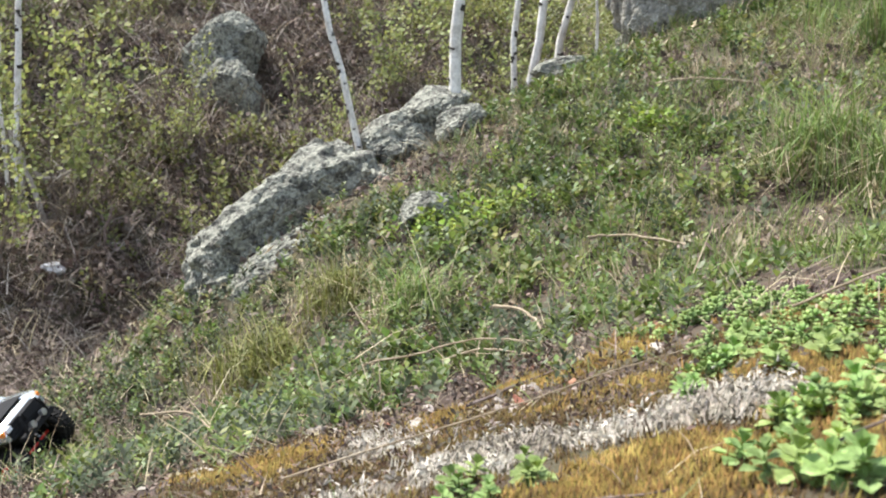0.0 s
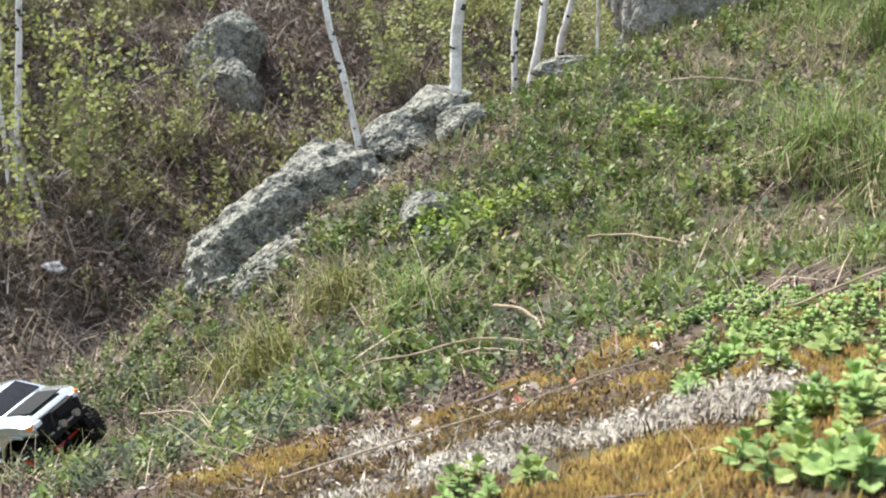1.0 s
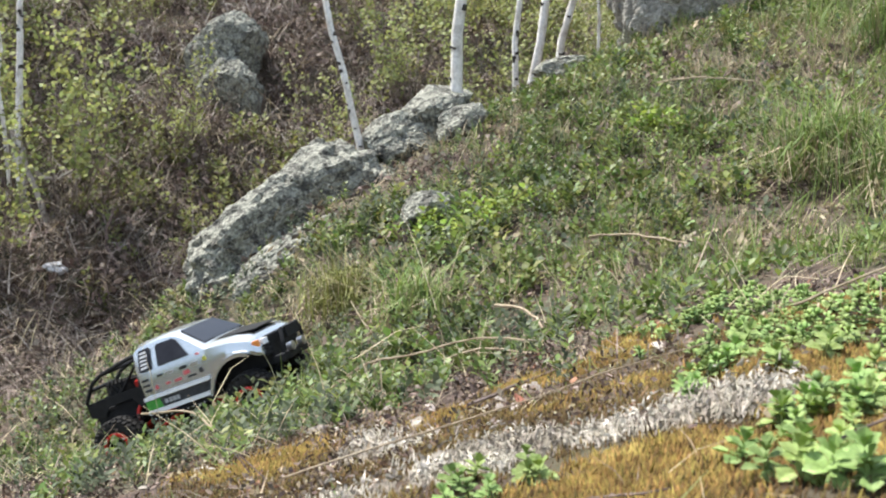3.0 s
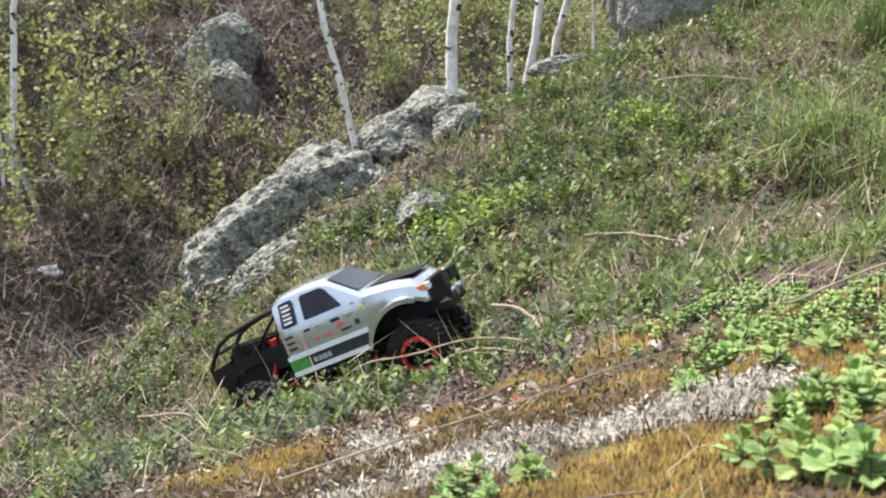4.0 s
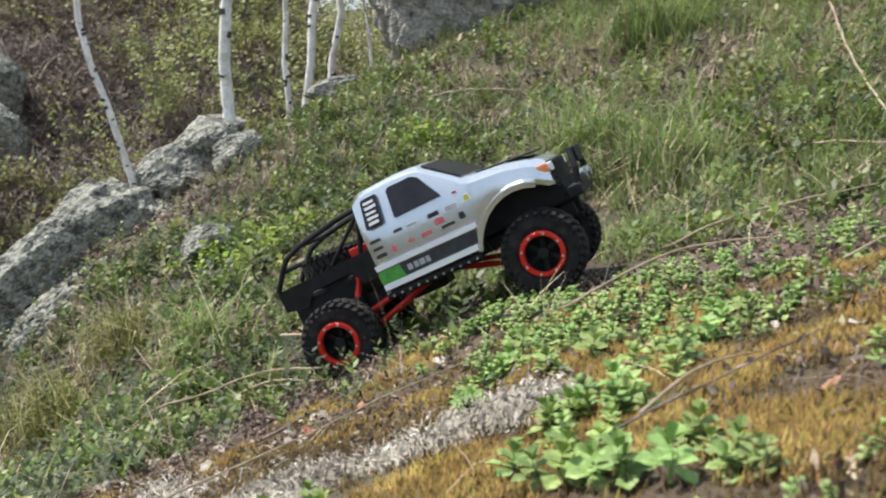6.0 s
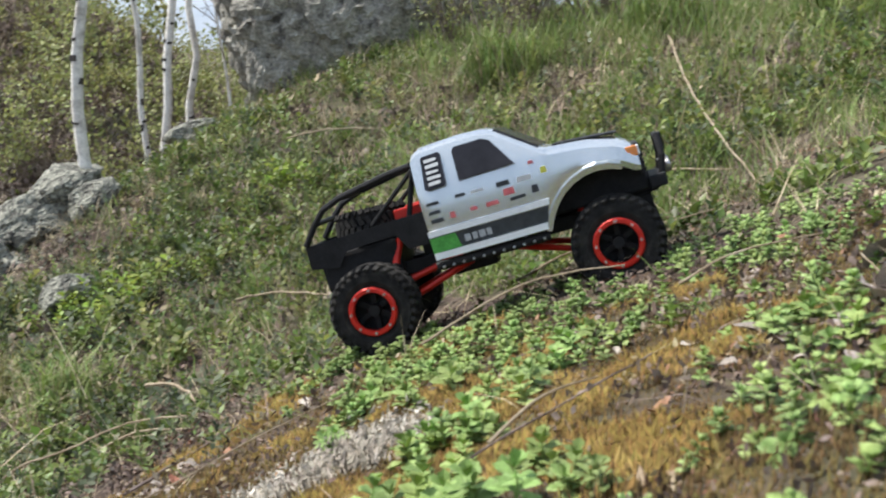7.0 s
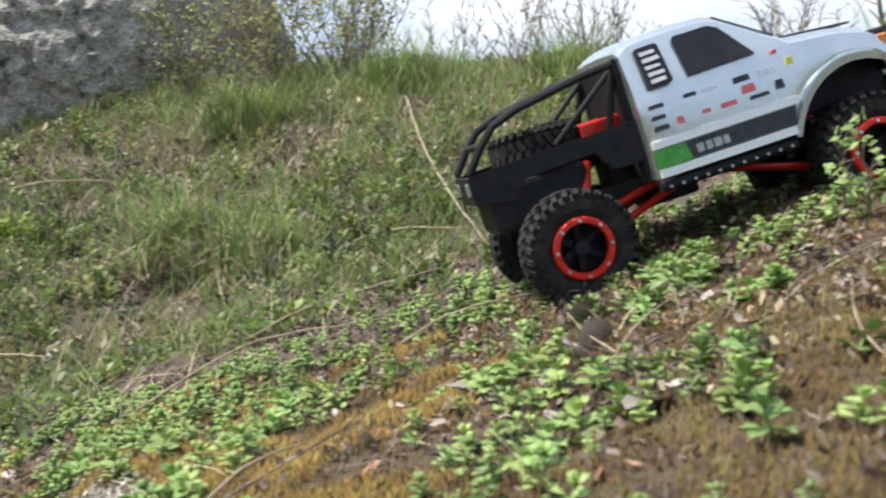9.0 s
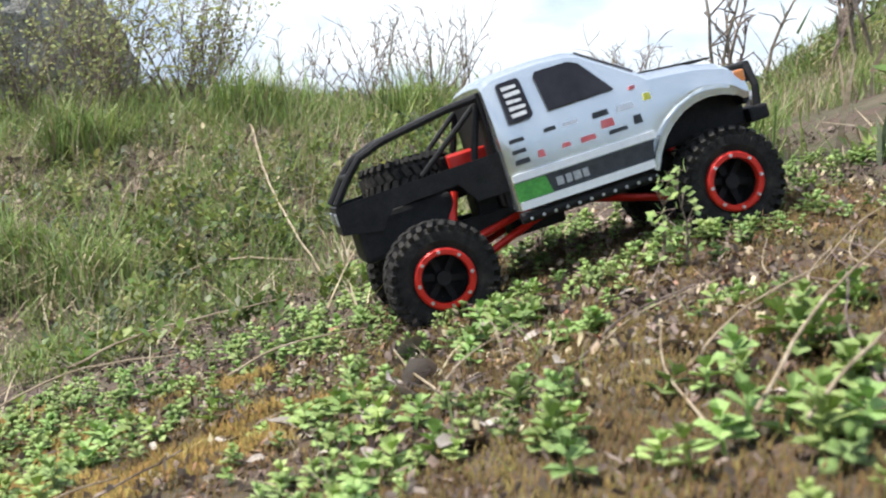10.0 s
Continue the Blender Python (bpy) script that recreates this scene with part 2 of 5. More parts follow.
def height(x, y, rough=True):
    x, y = np.asarray(x, float), np.asarray(y, float)
    xc, yc = 6 * np.tanh(x / 6), 6 * np.tanh(y / 6)
    near = 0.10 + 0.25 * xc - 0.25 * yc
    bank = -0.73 + 0.33 * xc + 0.17 * yc - 0.30 * np.maximum(0, -0.35 - xc)
    top = 0.27 + 0.5 * np.clip(x - 1.35 * y - 0.05, 0, 1.2) * np.clip((x - 1.6) / 0.8, 0, 1) + 0.02 * np.clip(y - 3, 0, 6)
    z = smin(smax(near, bank, 0.10), top, 0.07)
    lift = np.clip((x + 0.05) / 0.4, 0, 1)
    z = z + 0.033 * lift * lift * (3 - 2 * lift) * np.clip(2.6 - y, 0, 1)
    sag = np.clip((-0.1 - x) / 0.4, 0, 1)
    z = z - 0.18 * sag * np.exp(-((y - 2.45) / 0.5) ** 2)
    z = z - 0.95 * smax(edge_of(x, y) - 0.1, 0 * x, 0.12)
    rise = -1.55 + 0.45 * (y - 4.7) - 0.10 * (x + 1.5)
    crown = 1.3 - 0.75 * np.clip(x + 0.5, -6, 2.6)
    far = smin(rise, crown, 0.4)
    far = smax(far, -1.5 + 0 * x, 0.15)
    z = smax(z, far, 0.08)
    if rough:
        z = z + 0.018 * value_noise(x * 2.3, y * 2.3, 1) + 0.010 * value_noise(x * 6, y * 6, 2) + 0.004 * value_noise(x * 17, y * 17, 3)
        wild = np.clip((y - 3.6) / 2, 0, 1)
        z = z + wild * (0.10 * value_noise(x * 1.4, y * 1.4, 4) + 0.06 * value_noise(x * 3.1, y * 3.1, 5))
    return z


def on_ground(x, y, up=0.0):
    return Vector((x, y, float(height(x, y)) + up))


def axis_steps(lo, hi, fine, reach):
    core = list(np.arange(lo, hi + 1e-6, fine))
    step, a, left = fine, lo, []
    while a > -reach:
        step *= 1.22
        a -= step
        left.append(a)
    step, a, right = fine, hi, []
    while a < reach:
        step *= 1.22
        a += step
        right.append(a)
    return np.array(left[::-1] + core + right)


def build_ground():
    xs, ys = axis_steps(-2.2, 2.6, 0.022, 400), axis_steps(0.2, 5.0, 0.022, 400)
    gx, gy = np.meshgrid(xs, ys)
    gz = height(gx, gy)
    n, m = len(xs), len(ys)
    verts = np.stack([gx.ravel(), gy.ravel(), gz.ravel()], 1)
    idx = np.arange(n * m).reshape(m, n)
    faces = np.stack([idx[:-1, :-1].ravel(), idx[:-1, 1:].ravel(), idx[1:, 1:].ravel(), idx[1:, :-1].ravel()], 1)
    me = bpy.data.meshes.new("ground")
    me.vertices.add(len(verts))
    me.vertices.foreach_set("co", verts.ravel())
    me.loops.add(faces.size)
    me.loops.foreach_set("vertex_index", faces.ravel())
    me.polygons.add(len(faces))
    me.polygons.foreach_set("loop_start", np.arange(len(faces)) * 4)
    me.polygons.foreach_set("use_smooth", np.ones(len(faces), bool))
    me.update()
    me.materials.append(M_SOIL)
    tagged(new("ground", me), "brown earth slope with plant litter, falling into a gully", "ground", kind="structure")


build_ground()


# ---- scattering many small pieces into one mesh ----
def stuff(name, label, category, templates, places, mats, kind="stuff"):
    """places: rows of x, y, z, size, turn, lean, lean direction; templates: (verts, faces of one size, material slot)."""
    P = np.array(places, float)
    which = RNG.integers(0, len(templates), len(P))
    V, F, MI, base = [], [], [], 0
    for k, (tv, tf, tm) in enumerate(templates):
        Q = P[which == k]
        if not len(Q):
            continue
        tv, tf = np.array(tv, float), np.array(tf, int)
        ca, sa = np.cos(Q[:, 4]), np.sin(Q[:, 4])
        X = tv[None, :, 0] * ca[:, None] - tv[None, :, 1] * sa[:, None]
        Y = tv[None, :, 0] * sa[:, None] + tv[None, :, 1] * ca[:, None]
        Z = np.repeat(tv[None, :, 2], len(Q), 0)
        L = np.stack([X, Y, Z], 2) * Q[:, 3][:, None, None]
        ax = np.stack([-np.sin(Q[:, 6]), np.cos(Q[:, 6]), np.zeros(len(Q))], 1)[:, None, :]
        c, s = np.cos(Q[:, 5])[:, None, None], np.sin(Q[:, 5])[:, None, None]
        L = L * c + np.cross(np.broadcast_to(ax, L.shape), L) * s + ax * (ax * L).sum(2, keepdims=True) * (1 - c)
        V.append((L + Q[:, None, :3]).reshape(-1, 3))
        off = base + np.arange(len(Q))[:, None, None] * len(tv)
        F.append((tf[None] + off).reshape(-1, tf.shape[1]))
        MI.append(np.full(len(F[-1]), tm))
        base += len(tv) * len(Q)
    V = np.concatenate(V)
    me = bpy.data.meshes.new(name)
    me.vertices.add(len(V))
    me.vertices.foreach_set("co", V.ravel())
    loops = np.concatenate([f.ravel() for f in F])
    sizes = np.concatenate([np.full(len(f), f.shape[1]) for f in F])
    me.loops.add(len(loops))
    me.loops.foreach_set("vertex_index", loops)
    me.polygons.add(len(sizes))
    me.polygons.foreach_set("loop_start", np.concatenate([[0], np.cumsum(sizes)[:-1]]))
    me.polygons.foreach_set("material_index", np.concatenate(MI))
    me.update()
    for m in mats:
        me.materials.append(m)
    ob = new(name, me)
    return tagged(ob, label, category, kind=kind)


def leaf_quads(n, spread, size, width, rise, rng, cup=0.25, tall=0.0):
    """A small plant: n pointed leaves (two folded quads each) round a centre."""
    verts, faces = [], []
    for i in range(n):
        a = 2.4 * i + rng.uniform(-0.3, 0.3)
        h = tall * (i / n)
        r0 = spread * rng.uniform(0.0, 0.6)
        el = rise + rng.uniform(-0.35, 0.35)
        d = np.array([math.cos(a) * math.cos(el), math.sin(a) * math.cos(el), math.sin(el)])
        side = np.array([-math.sin(a), math.cos(a), 0])
        nrm = np.cross(side, d) * -1
        b = np.array([math.cos(a) * r0, math.sin(a) * r0, h])
        s, w = size * rng.uniform(0.7, 1.2), width * rng.uniform(0.8, 1.2)
        k = len(verts)
        mid = b + d * s * 0.55
        verts += [b, mid + side * w + nrm * cup * w, b + d * s - nrm * 0.1 * s, mid - side * w + nrm * cup * w, mid]
        faces += [(k, k + 4, k + 2, k + 1), (k, k + 3, k + 2, k + 4)]
    return verts, faces


def blade_tuft(n, spread, length, width, lean, rng, droop=0.5):
    """A tuft of bent blades, two quads each."""
    verts, faces = [], []
    for i in range(n):
        a, l = rng.uniform(0, 2 * math.pi), length * rng.uniform(0.45, 1.1)
        le = abs(rng.normal(0, lean)) if lean < 1.1 else rng.uniform(0.65, 1.45)
        d = np.array([math.cos(a), math.sin(a), 0])
        s = np.array([-math.sin(a), math.cos(a), 0]) * width
        b = np.array([rng.normal(0, spread), rng.normal(0, spread), -0.01])
        m = b + d * l * 0.5 * math.sin(le) + np.array([0, 0, l * 0.5 * math.cos(le)])
        le2 = le + droop * rng.uniform(0.2, 1.4)
        t = m + d * l * 0.5 * math.sin(le2) + np.array([0, 0, l * 0.5 * math.cos(le2)])
        k = len(verts)
        verts += [b - s, b + s, m + s * 0.8, m - s * 0.8, t + s * 0.15, t - s * 0.15]
        faces += [(k, k + 1, k + 2, k + 3), (k + 3, k + 2, k + 4, k + 5)]
    return verts, faces


def spread_over(n, x0, x1, y0, y1, keep, size=(0.7, 1.3), lean=0.3, up=0.0):
    """Places on the ground within a stretch of the plan, thinned by keep(x, y) in 0..1."""
    x, y = RNG.uniform(x0, x1, n), RNG.uniform(y0, y1, n)
    ok = RNG.uniform(0, 1, n) < keep(x, y)
    x, y = x[ok], y[ok]
    k = len(x)
    return np.stack([x, y, height(x, y) + up, RNG.uniform(*size, k), RNG.uniform(0, 6.28, k), np.abs(RNG.normal(0, lean, k)), RNG.uniform(0, 6.28, k)], 1)


# ---- rocks ----
def rock(name, at, size, turn, seed, label, mat=None, cut=0.25, detail=5, tilt=(0, 0), ledges=0.0, flat=(0.55, 0.85)):
    """A boulder: an icosphere squared up by planes, with lumps and cracks."""
    bm = bmesh.new()
    bmesh.ops.create_icosphere(bm, subdivisions=detail, radius=1.0)
    rng = random.Random(seed)
    planes = [(Vector((rng.gauss(0, 1), rng.gauss(0, 1), rng.gauss(0, 0.8))).normalized(), rng.uniform(*flat)) for _ in range(9)]
    o = Vector((seed * 3.1, seed * 1.7, seed * 0.9))
    for v in bm.verts:
        p = v.co.copy()
        for n, d in planes:
            over = p.dot(n) - d
            if over > 0:
                p -= n * over * (1 - cut * 0.3)
        p += p.normalized() * (0.11 * noise.noise(p * 1.8 + o) + 0.06 * noise.noise(p * 4.5 + o) + 0.03 * noise.noise(p * 11 + o) + 0.02 * noise.noise(p * 24 + o))
        ledge = 1 - 2 * abs(noise.noise(Vector((p.x * 1.6, p.y * 1.6, p.z * 5.0)) + o))
        p += p.normalized() * (ledges * ledge + 0.035 * abs(noise.noise(p * 7 + o)))
        crack = abs(noise.noise(p * 2.2 + o * 2))
        if crack < 0.06:
            p -= p.normalized() * 0.05 * (1 - crack / 0.06)
        v.co = Vector((p.x * size[0], p.y * size[1], p.z * size[2]))
    me = bpy.data.meshes.new(name)
    bm.to_mesh(me)
    bm.free()
    me.materials.append(mat or M_ROCK)
    ob = new(name, me)
    ob.matrix_world = pose(*at, tilt[0], tilt[1], turn)
    return tagged(ob, label, "rock")


ROCKS = [
    # the long outcrop along the edge of the bank
    ("rock_outcrop", (-0.455, 3.42, -0.455), (0.38, 0.27, 0.235), 26, 3, "grey lichen-covered outcrop slab lying along the bank", (0, -30)),
    ("rock_outcrop", (-0.64, 3.27, -0.57), (0.15, 0.15, 0.13), 10, 5, "dark weathered lower end of the outcrop", (0, -20)),
    ("rock_outcrop", (-0.34, 3.18, -0.43), (0.31, 0.13, 0.11), 26, 8, "cracked grey slab below the main outcrop", (0, -28)),
    ("rock_outcrop", (-0.14, 3.66, -0.19), (0.17, 0.14, 0.10), 30, 12, "lichened rock at the foot of a birch", (0, -24)),
    ("rock_outcrop", (-0.02, 3.74, -0.10), (0.17, 0.12, 0.085), 30, 15, "grey lichened rock beside two birches", (0, -28)),
    ("rock_outcrop", (0.05, 3.60, -0.115), (0.10, 0.07, 0.05), 30, 17, "small pale lichened rock in the turf", (0, -24)),
    ("rock_outcrop", (-0.03, 2.86, -0.27), (0.085, 0.06, 0.065), 10, 19, "small whitish rock poking out of the plants", (0, -15)),
    ("rock_outcrop", (0.42, 4.00, 0.02), (0.12, 0.08, 0.05), 20, 23, "small grey rock on the bank's crest", (0, -10)),
]
for name, at, size, turn, seed, label, tilt in ROCKS:
    rock(name, at, size, turn, seed, label, tilt=tilt, detail=6 if size[0] > 0.2 else 5, ledges=0.035 if size[0] > 0.25 else 0.012)
rock("boulder", (1.33, 4.58, 0.31), (0.72, 0.48, 0.62), 10, 31, "large grey granite boulder flecked with dark lichen", M_ROCK_PALE, detail=6, flat=(0.84, 1.0))
rock("boulder", (0.80, 4.28, 0.15), (0.13, 0.14, 0.25), 20, 37, "smooth pale granite block leaning on a boulder", M_ROCK_PALE)
rock("boulder", (-1.44, 7.55, -0.15), (0.31, 0.28, 0.30), 30, 41, "grey weathered boulder jutting from the far hillside", detail=6)
rock("boulder", (-1.36, 7.34, -0.45), (0.27, 0.25, 0.32), 70, 43, "lower grey block under a jutting boulder", detail=6)


# ---- birches ----
def birch(base, top, r, seed, label, kink=0.0, bare=0.35, twigs=8):
    """A white-barked trunk with black marks, limbs and thin twigs."""
    rng = random.Random(seed)
    base, top = Vector(base), Vector(top)
    n, pts = 14, []
    for i in range(n + 1):
        f = i / n
        p = base.lerp(top, f) + Vector((rng.gauss(0, 0.012), rng.gauss(0, 0.012), 0)) * (1 if i else 0)
        p.x += kink * math.sin(math.pi * min(1, f * 2.2))
        pts.append(p)
    bm = bmesh.new()
    add_tube(bm, [pts[0] - Vector((0, 0, 0.06))] + pts, [r * 1.5] + [r * (1.12 - 0.75 * i / n) for i in range(n + 1)], 10)
    me = bpy.data.meshes.new("birch_tree")
    for f in bm.faces:
        f.smooth = True
    bm.to_mesh(me)
    bm.free()
    me.materials.append(M_BIRCH)
    tree = tagged(new("birch_tree", me), label, "tree", "birches on the bank")
    bm = bmesh.new()
    for _ in range(46):
        f = rng.uniform(0.0, 0.85)
        p = pts[0].lerp(pts[-1], f)
        k = f * n
        p = pts[int(k)].lerp(pts[min(n, int(k) + 1)], k - int(k))
        a = rng.uniform(0, 6.28)
        rr = r * (1.12 - 0.75 * f)
        add_box(bm, (rr * rng.uniform(0.8, 1.5), rr * 0.35, rr * rng.uniform(0.3, 1.1)), Matrix.Translation(p + Vector((math.sin(a), -math.cos(a), 0)) * rr * 0.9) @ pose(0, 0, 0, 0, rng.uniform(-20, 20), math.degrees(a)))
    part("bark_marking", bm, M_BARKMARK, tree, "black bark marks")["kind"] = "stuff"
    for _ in range(twigs):
        f = rng.uniform(bare, 0.98)
        k = f * n
        p = pts[int(k)].lerp(pts[min(n, int(k) + 1)], k - int(k))
        a, l = rng.uniform(0, 6.28), rng.uniform(0.2, 0.55)
        bm = bmesh.new()
        q, d, line = p.copy(), Vector((math.cos(a), math.sin(a), 0.9)).normalized(), [p.copy()]
        for _s in range(6):
            q = q + d * l / 6
            d = (d + Vector((rng.gauss(0, 0.18), rng.gauss(0, 0.18), rng.gauss(-0.05, 0.12)))).normalized()
            line.append(q.copy())
        add_tube(bm, line, [0.0045 * (1 - 0.12 * i) for i in range(7)], 5)
        for j in range(2, 6):
            for _t in range(2):
                e = line[j] + Vector((rng.gauss(0, 0.09), rng.gauss(0, 0.09), rng.uniform(-0.06, 0.10)))
                add_tube(bm, [line[j], line[j].lerp(e, 0.5) + Vector((0, 0, 0.01)), e], [0.002, 0.0016, 0.001], 4)
        limb = part("limb", bm, M_TWIG, tree, "thin dark limb with twigs")
    return tree


birch((-0.27, 3.60, -0.20), (-0.50, 3.75, 1.55), 0.0105, 2, "slender crooked young birch growing from the outcrop", kink=-0.035, twigs=6)
birch((0.04, 3.78, -0.02), (0.22, 3.86, 2.4), 0.0185, 3, "straight white birch with black bark marks", twigs=9)
birch((0.27, 4.30, -0.05), (0.29, 4.40, 2.2), 0.011, 4, "thin white birch stem behind the bank", twigs=7)
birch((0.35, 4.62, -0.10), (0.76, 4.7, 2.6), 0.017, 5, "leaning white birch beside its twin", twigs=10)
birch((0.46, 4.66, -0.10), (0.84, 4.8, 2.6), 0.015, 6, "leaning white birch with a peeling trunk", twigs=10)
birch((-2.235, 5.90, -0.92), (-2.10, 6.05, 1.75), 0.020, 7, "pale birch rising out of the gully", kink=-0.05, twigs=6)
birch((-2.38, 6.0, -0.9), (-2.36, 6.2, 1.6), 0.012, 9, "thin dark young birch out of the gully", twigs=6)

birch((0.98, 7.2, -0.75), (0.90, 7.2, 2.3), 0.010, 52, "thin white birch far behind the bank", bare=0.3, twigs=16)

# ---- the model truck ----
R_TYRE, BASE, TRACK = 0.057, 0.1565, 0.086
SIDE = lambda z: 0.101 if z < 0.126 else 0.101 - 0.021 * (z - 0.126) / 0.046


def truck_body(truck):
    """Shell lofted along x: sill, belt line and roof or bonnet heights station by station."""
    stations = []
    xs = sorted(set([-0.063, -0.060, -0.05, -0.03, 0.0, 0.03, 0.043, 0.055, 0.07, 0.085, 0.098, 0.105] + [0.080 + 0.0079 * i for i in range(17)]))
    for x in xs:
        top = float(np.interp(x, [-0.063, -0.058, -0.05, 0.0, 0.03, 0.043, 0.098, 0.15, 0.183, 0.198, 0.2064], [0.168, 0.174, 0.177, 0.179, 0.177, 0.173, 0.133, 0.128, 0.120, 0.112, 0.100]))
        arch = 1 - ((x - 0.1545) / 0.078) ** 2
        low = max(0.038, 0.093 * math.sqrt(arch)) if arch > 0 and x > 0.075 else 0.038
        if x > 0.183:
            low = max(low, 0.076)
        cab = x < 0.1
        belt = min(0.126, top - 0.008)
        w = float(np.interp(x, [-0.063, -0.055, 0.1, 0.183, 0.2064], [0.096, 0.101, 0.101, 0.097, 0.086]))
        flare = 0.004 * math.exp(-((x - 0.1545) / 0.06) ** 2)
        wt = SIDE(top - 0.006) if cab else w - 0.010
        m1, m2 = low + (belt - low) * 0.33, low + (belt - low) * 0.7
        sec = [(w - 0.003 + flare, low), (w + 0.0005 + flare, m1), (w + 0.0015, m2), (w, belt), (wt, max(belt + 0.002, top - 0.006)), (wt - 0.012, top), (wt * 0.5, top + 0.0015), (0, top + 0.002)]
        stations.append((x, sec))
    bm = bmesh.new()
    rings = []
    for x, sec in stations:
        half = [bm.verts.new((x, -y, z)) for y, z in sec]
        other = [bm.verts.new((x, y, z)) for y, z in sec[-2::-1]]
        rings.append(half + other)
    for a, b in zip(rings, rings[1:]):
        for i in range(len(a) - 1):
            bm.faces.new((a[i], b[i], b[i + 1], a[i + 1]))
    bm.faces.new(rings[0])
    bm.faces.new(rings[-1][::-1])
    bmesh.ops.recalc_face_normals(bm, faces=bm.faces)
    body = part("body", bm, M_SILVER, truck, "silver-white pickup cab shell with decals", smooth=False)
    body.data.polygons.foreach_set("use_smooth", [len(p.vertices) == 4 for p in body.data.polygons])
    body.data.set_sharp_from_angle(angle=radians(32))

    def panel(name, pts, mat, label, lift=0.0016, thick=0.001):
        for sgn in ((-1, 1) if name in ("side_window", "quarter_window", "stripe", "dark_stripe", "sill_trim", "wheel_arch_lip") else (-1,)):
            bm = bmesh.new()
            n = len(pts)
            outer = [bm.verts.new((x, sgn * (SIDE(z) + lift + 0.002), z)) for x, z in pts]
            inner = [bm.verts.new((x, sgn * (SIDE(z) + lift - thick), z)) for x, z in pts]
            bm.faces.new(outer)
            bm.faces.new(inner[::-1])
            for i in range(n):
                bm.faces.new((outer[i], inner[i], inner[(i + 1) % n], outer[(i + 1) % n]))
            bmesh.ops.recalc_face_normals(bm, faces=bm.faces)
            part(name, bm, mat, body, label)

    panel("side_window", [(-0.0075, 0.1255), (0.063, 0.1265), (0.0395, 0.162), (0.030, 0.1665), (-0.005, 0.1665), (-0.0085, 0.162)], M_GLASS, "smoked side window")
    panel("quarter_window", [(-0.0505, 0.1260), (-0.048, 0.1238), (-0.026, 0.1248), (-0.0235, 0.1275), (-0.0235, 0.1635), (-0.026, 0.1662), (-0.046, 0.1655), (-0.0485, 0.1630)], M_GLASS, "smoked quarter window", 0.0034, 0.0028)
    for k in range(5):
        z = 0.1285 + 0.0071 * k
        panel("decal", [(-0.0445, z), (-0.0292 + 0.0016 * (k % 2), z + 0.0006), (-0.0292 + 0.0016 * (k % 2), z + 0.0046 - 0.0008 * (k % 3)), (-0.0445, z + 0.0040)], M_GREY, "pale lettering bar", 0.0042)
    panel("dark_stripe", [(-0.0625, 0.048), (0.083, 0.048), (0.088, 0.066), (-0.0625, 0.066)], M_INK, "dark lower door stripe", 0.0008)
    panel("stripe", [(-0.0625, 0.0675), (0.090, 0.0675), (0.091, 0.0745), (-0.0625, 0.0745)], M_WHITE, "white side moulding", 0.0042, 0.004)
    panel("sill_trim", [(-0.0615, 0.039), (0.081, 0.039), (0.082, 0.047), (-0.0615, 0.047)], M_WHITE, "white sill moulding", 0.0042, 0.004)
    panel("decal", [(-0.0625, 0.0475), (-0.026, 0.0475), (-0.030, 0.066), (-0.0625, 0.066)], M_GREEN, "green decal", 0.0018)
    for x, w in ((-0.020, 0.007), (-0.010, 0.006), (-0.002, 0.008), (0.008, 0.006)):
        panel("decal", [(x, 0.052), (x + w, 0.052), (x + w, 0.0605), (x, 0.0605)], M_GREY, "pale lettering bar", 0.0018)
    for x, z, w, h, mat in ((-0.055, 0.105, 0.016, 0.004, M_INK), (-0.055, 0.094, 0.015, 0.004, M_INK), (-0.055, 0.083, 0.016, 0.005, M_INK), (-0.018, 0.106, 0.013, 0.004, M_INK),
                            (0.002, 0.106, 0.016, 0.003, M_STEEL), (0.034, 0.104, 0.017, 0.006, M_INK), (0.060, 0.103, 0.018, 0.006, M_STEEL), (0.040, 0.092, 0.014, 0.008, M_PINK),
                            (0.046, 0.084, 0.020, 0.004, M_INK), (0.074, 0.086, 0.009, 0.009, M_INK), (0.016, 0.085, 0.016, 0.005, M_PINK), (-0.030, 0.084, 0.007, 0.007, M_PINK), (-0.004, 0.086, 0.009, 0.004, M_PINK),
                            (0.090, 0.106, 0.008, 0.007, M_YELLOW), (0.078, 0.121, 0.007, 0.003, M_PINK)):
        panel("decal", [(x, z), (x + w, z), (x + w - 0.001, z + h), (x + 0.001, z + h)], mat, "", 0.0008)
    # windscreen, bonnet panel, grille, lamps
    bm = bmesh.new()
    up = Vector((0.6, 0, 0.8)) * 0.0016
    glass = [Vector(q) for q in ((0.0455, -0.066, 0.1728), (0.0455, 0.066, 0.1728), (0.0945, 0.082, 0.1372), (0.0945, -0.082, 0.1372))]
    top, low = [bm.verts.new(q + up) for q in glass], [bm.verts.new(q - up) for q in glass]
    bm.faces.new(top)
    bm.faces.new(low[::-1])
    for k in range(4):
        bm.faces.new((top[k], low[k], low[(k + 1) % 4], top[(k + 1) % 4]))
    bmesh.ops.recalc_face_normals(bm, faces=bm.faces)
    part("windscreen", bm, M_GLASS, body, "smoked windscreen")
    bm = bmesh.new()
    add_box(bm, (0.080, 0.112, 0.002), pose(0.149, 0, 0.1302, 0, 5.2, 0))
    part("bonnet_panel", bm, M_BLACK, body, "matt black bonnet panel")
    bm = bmesh.new()
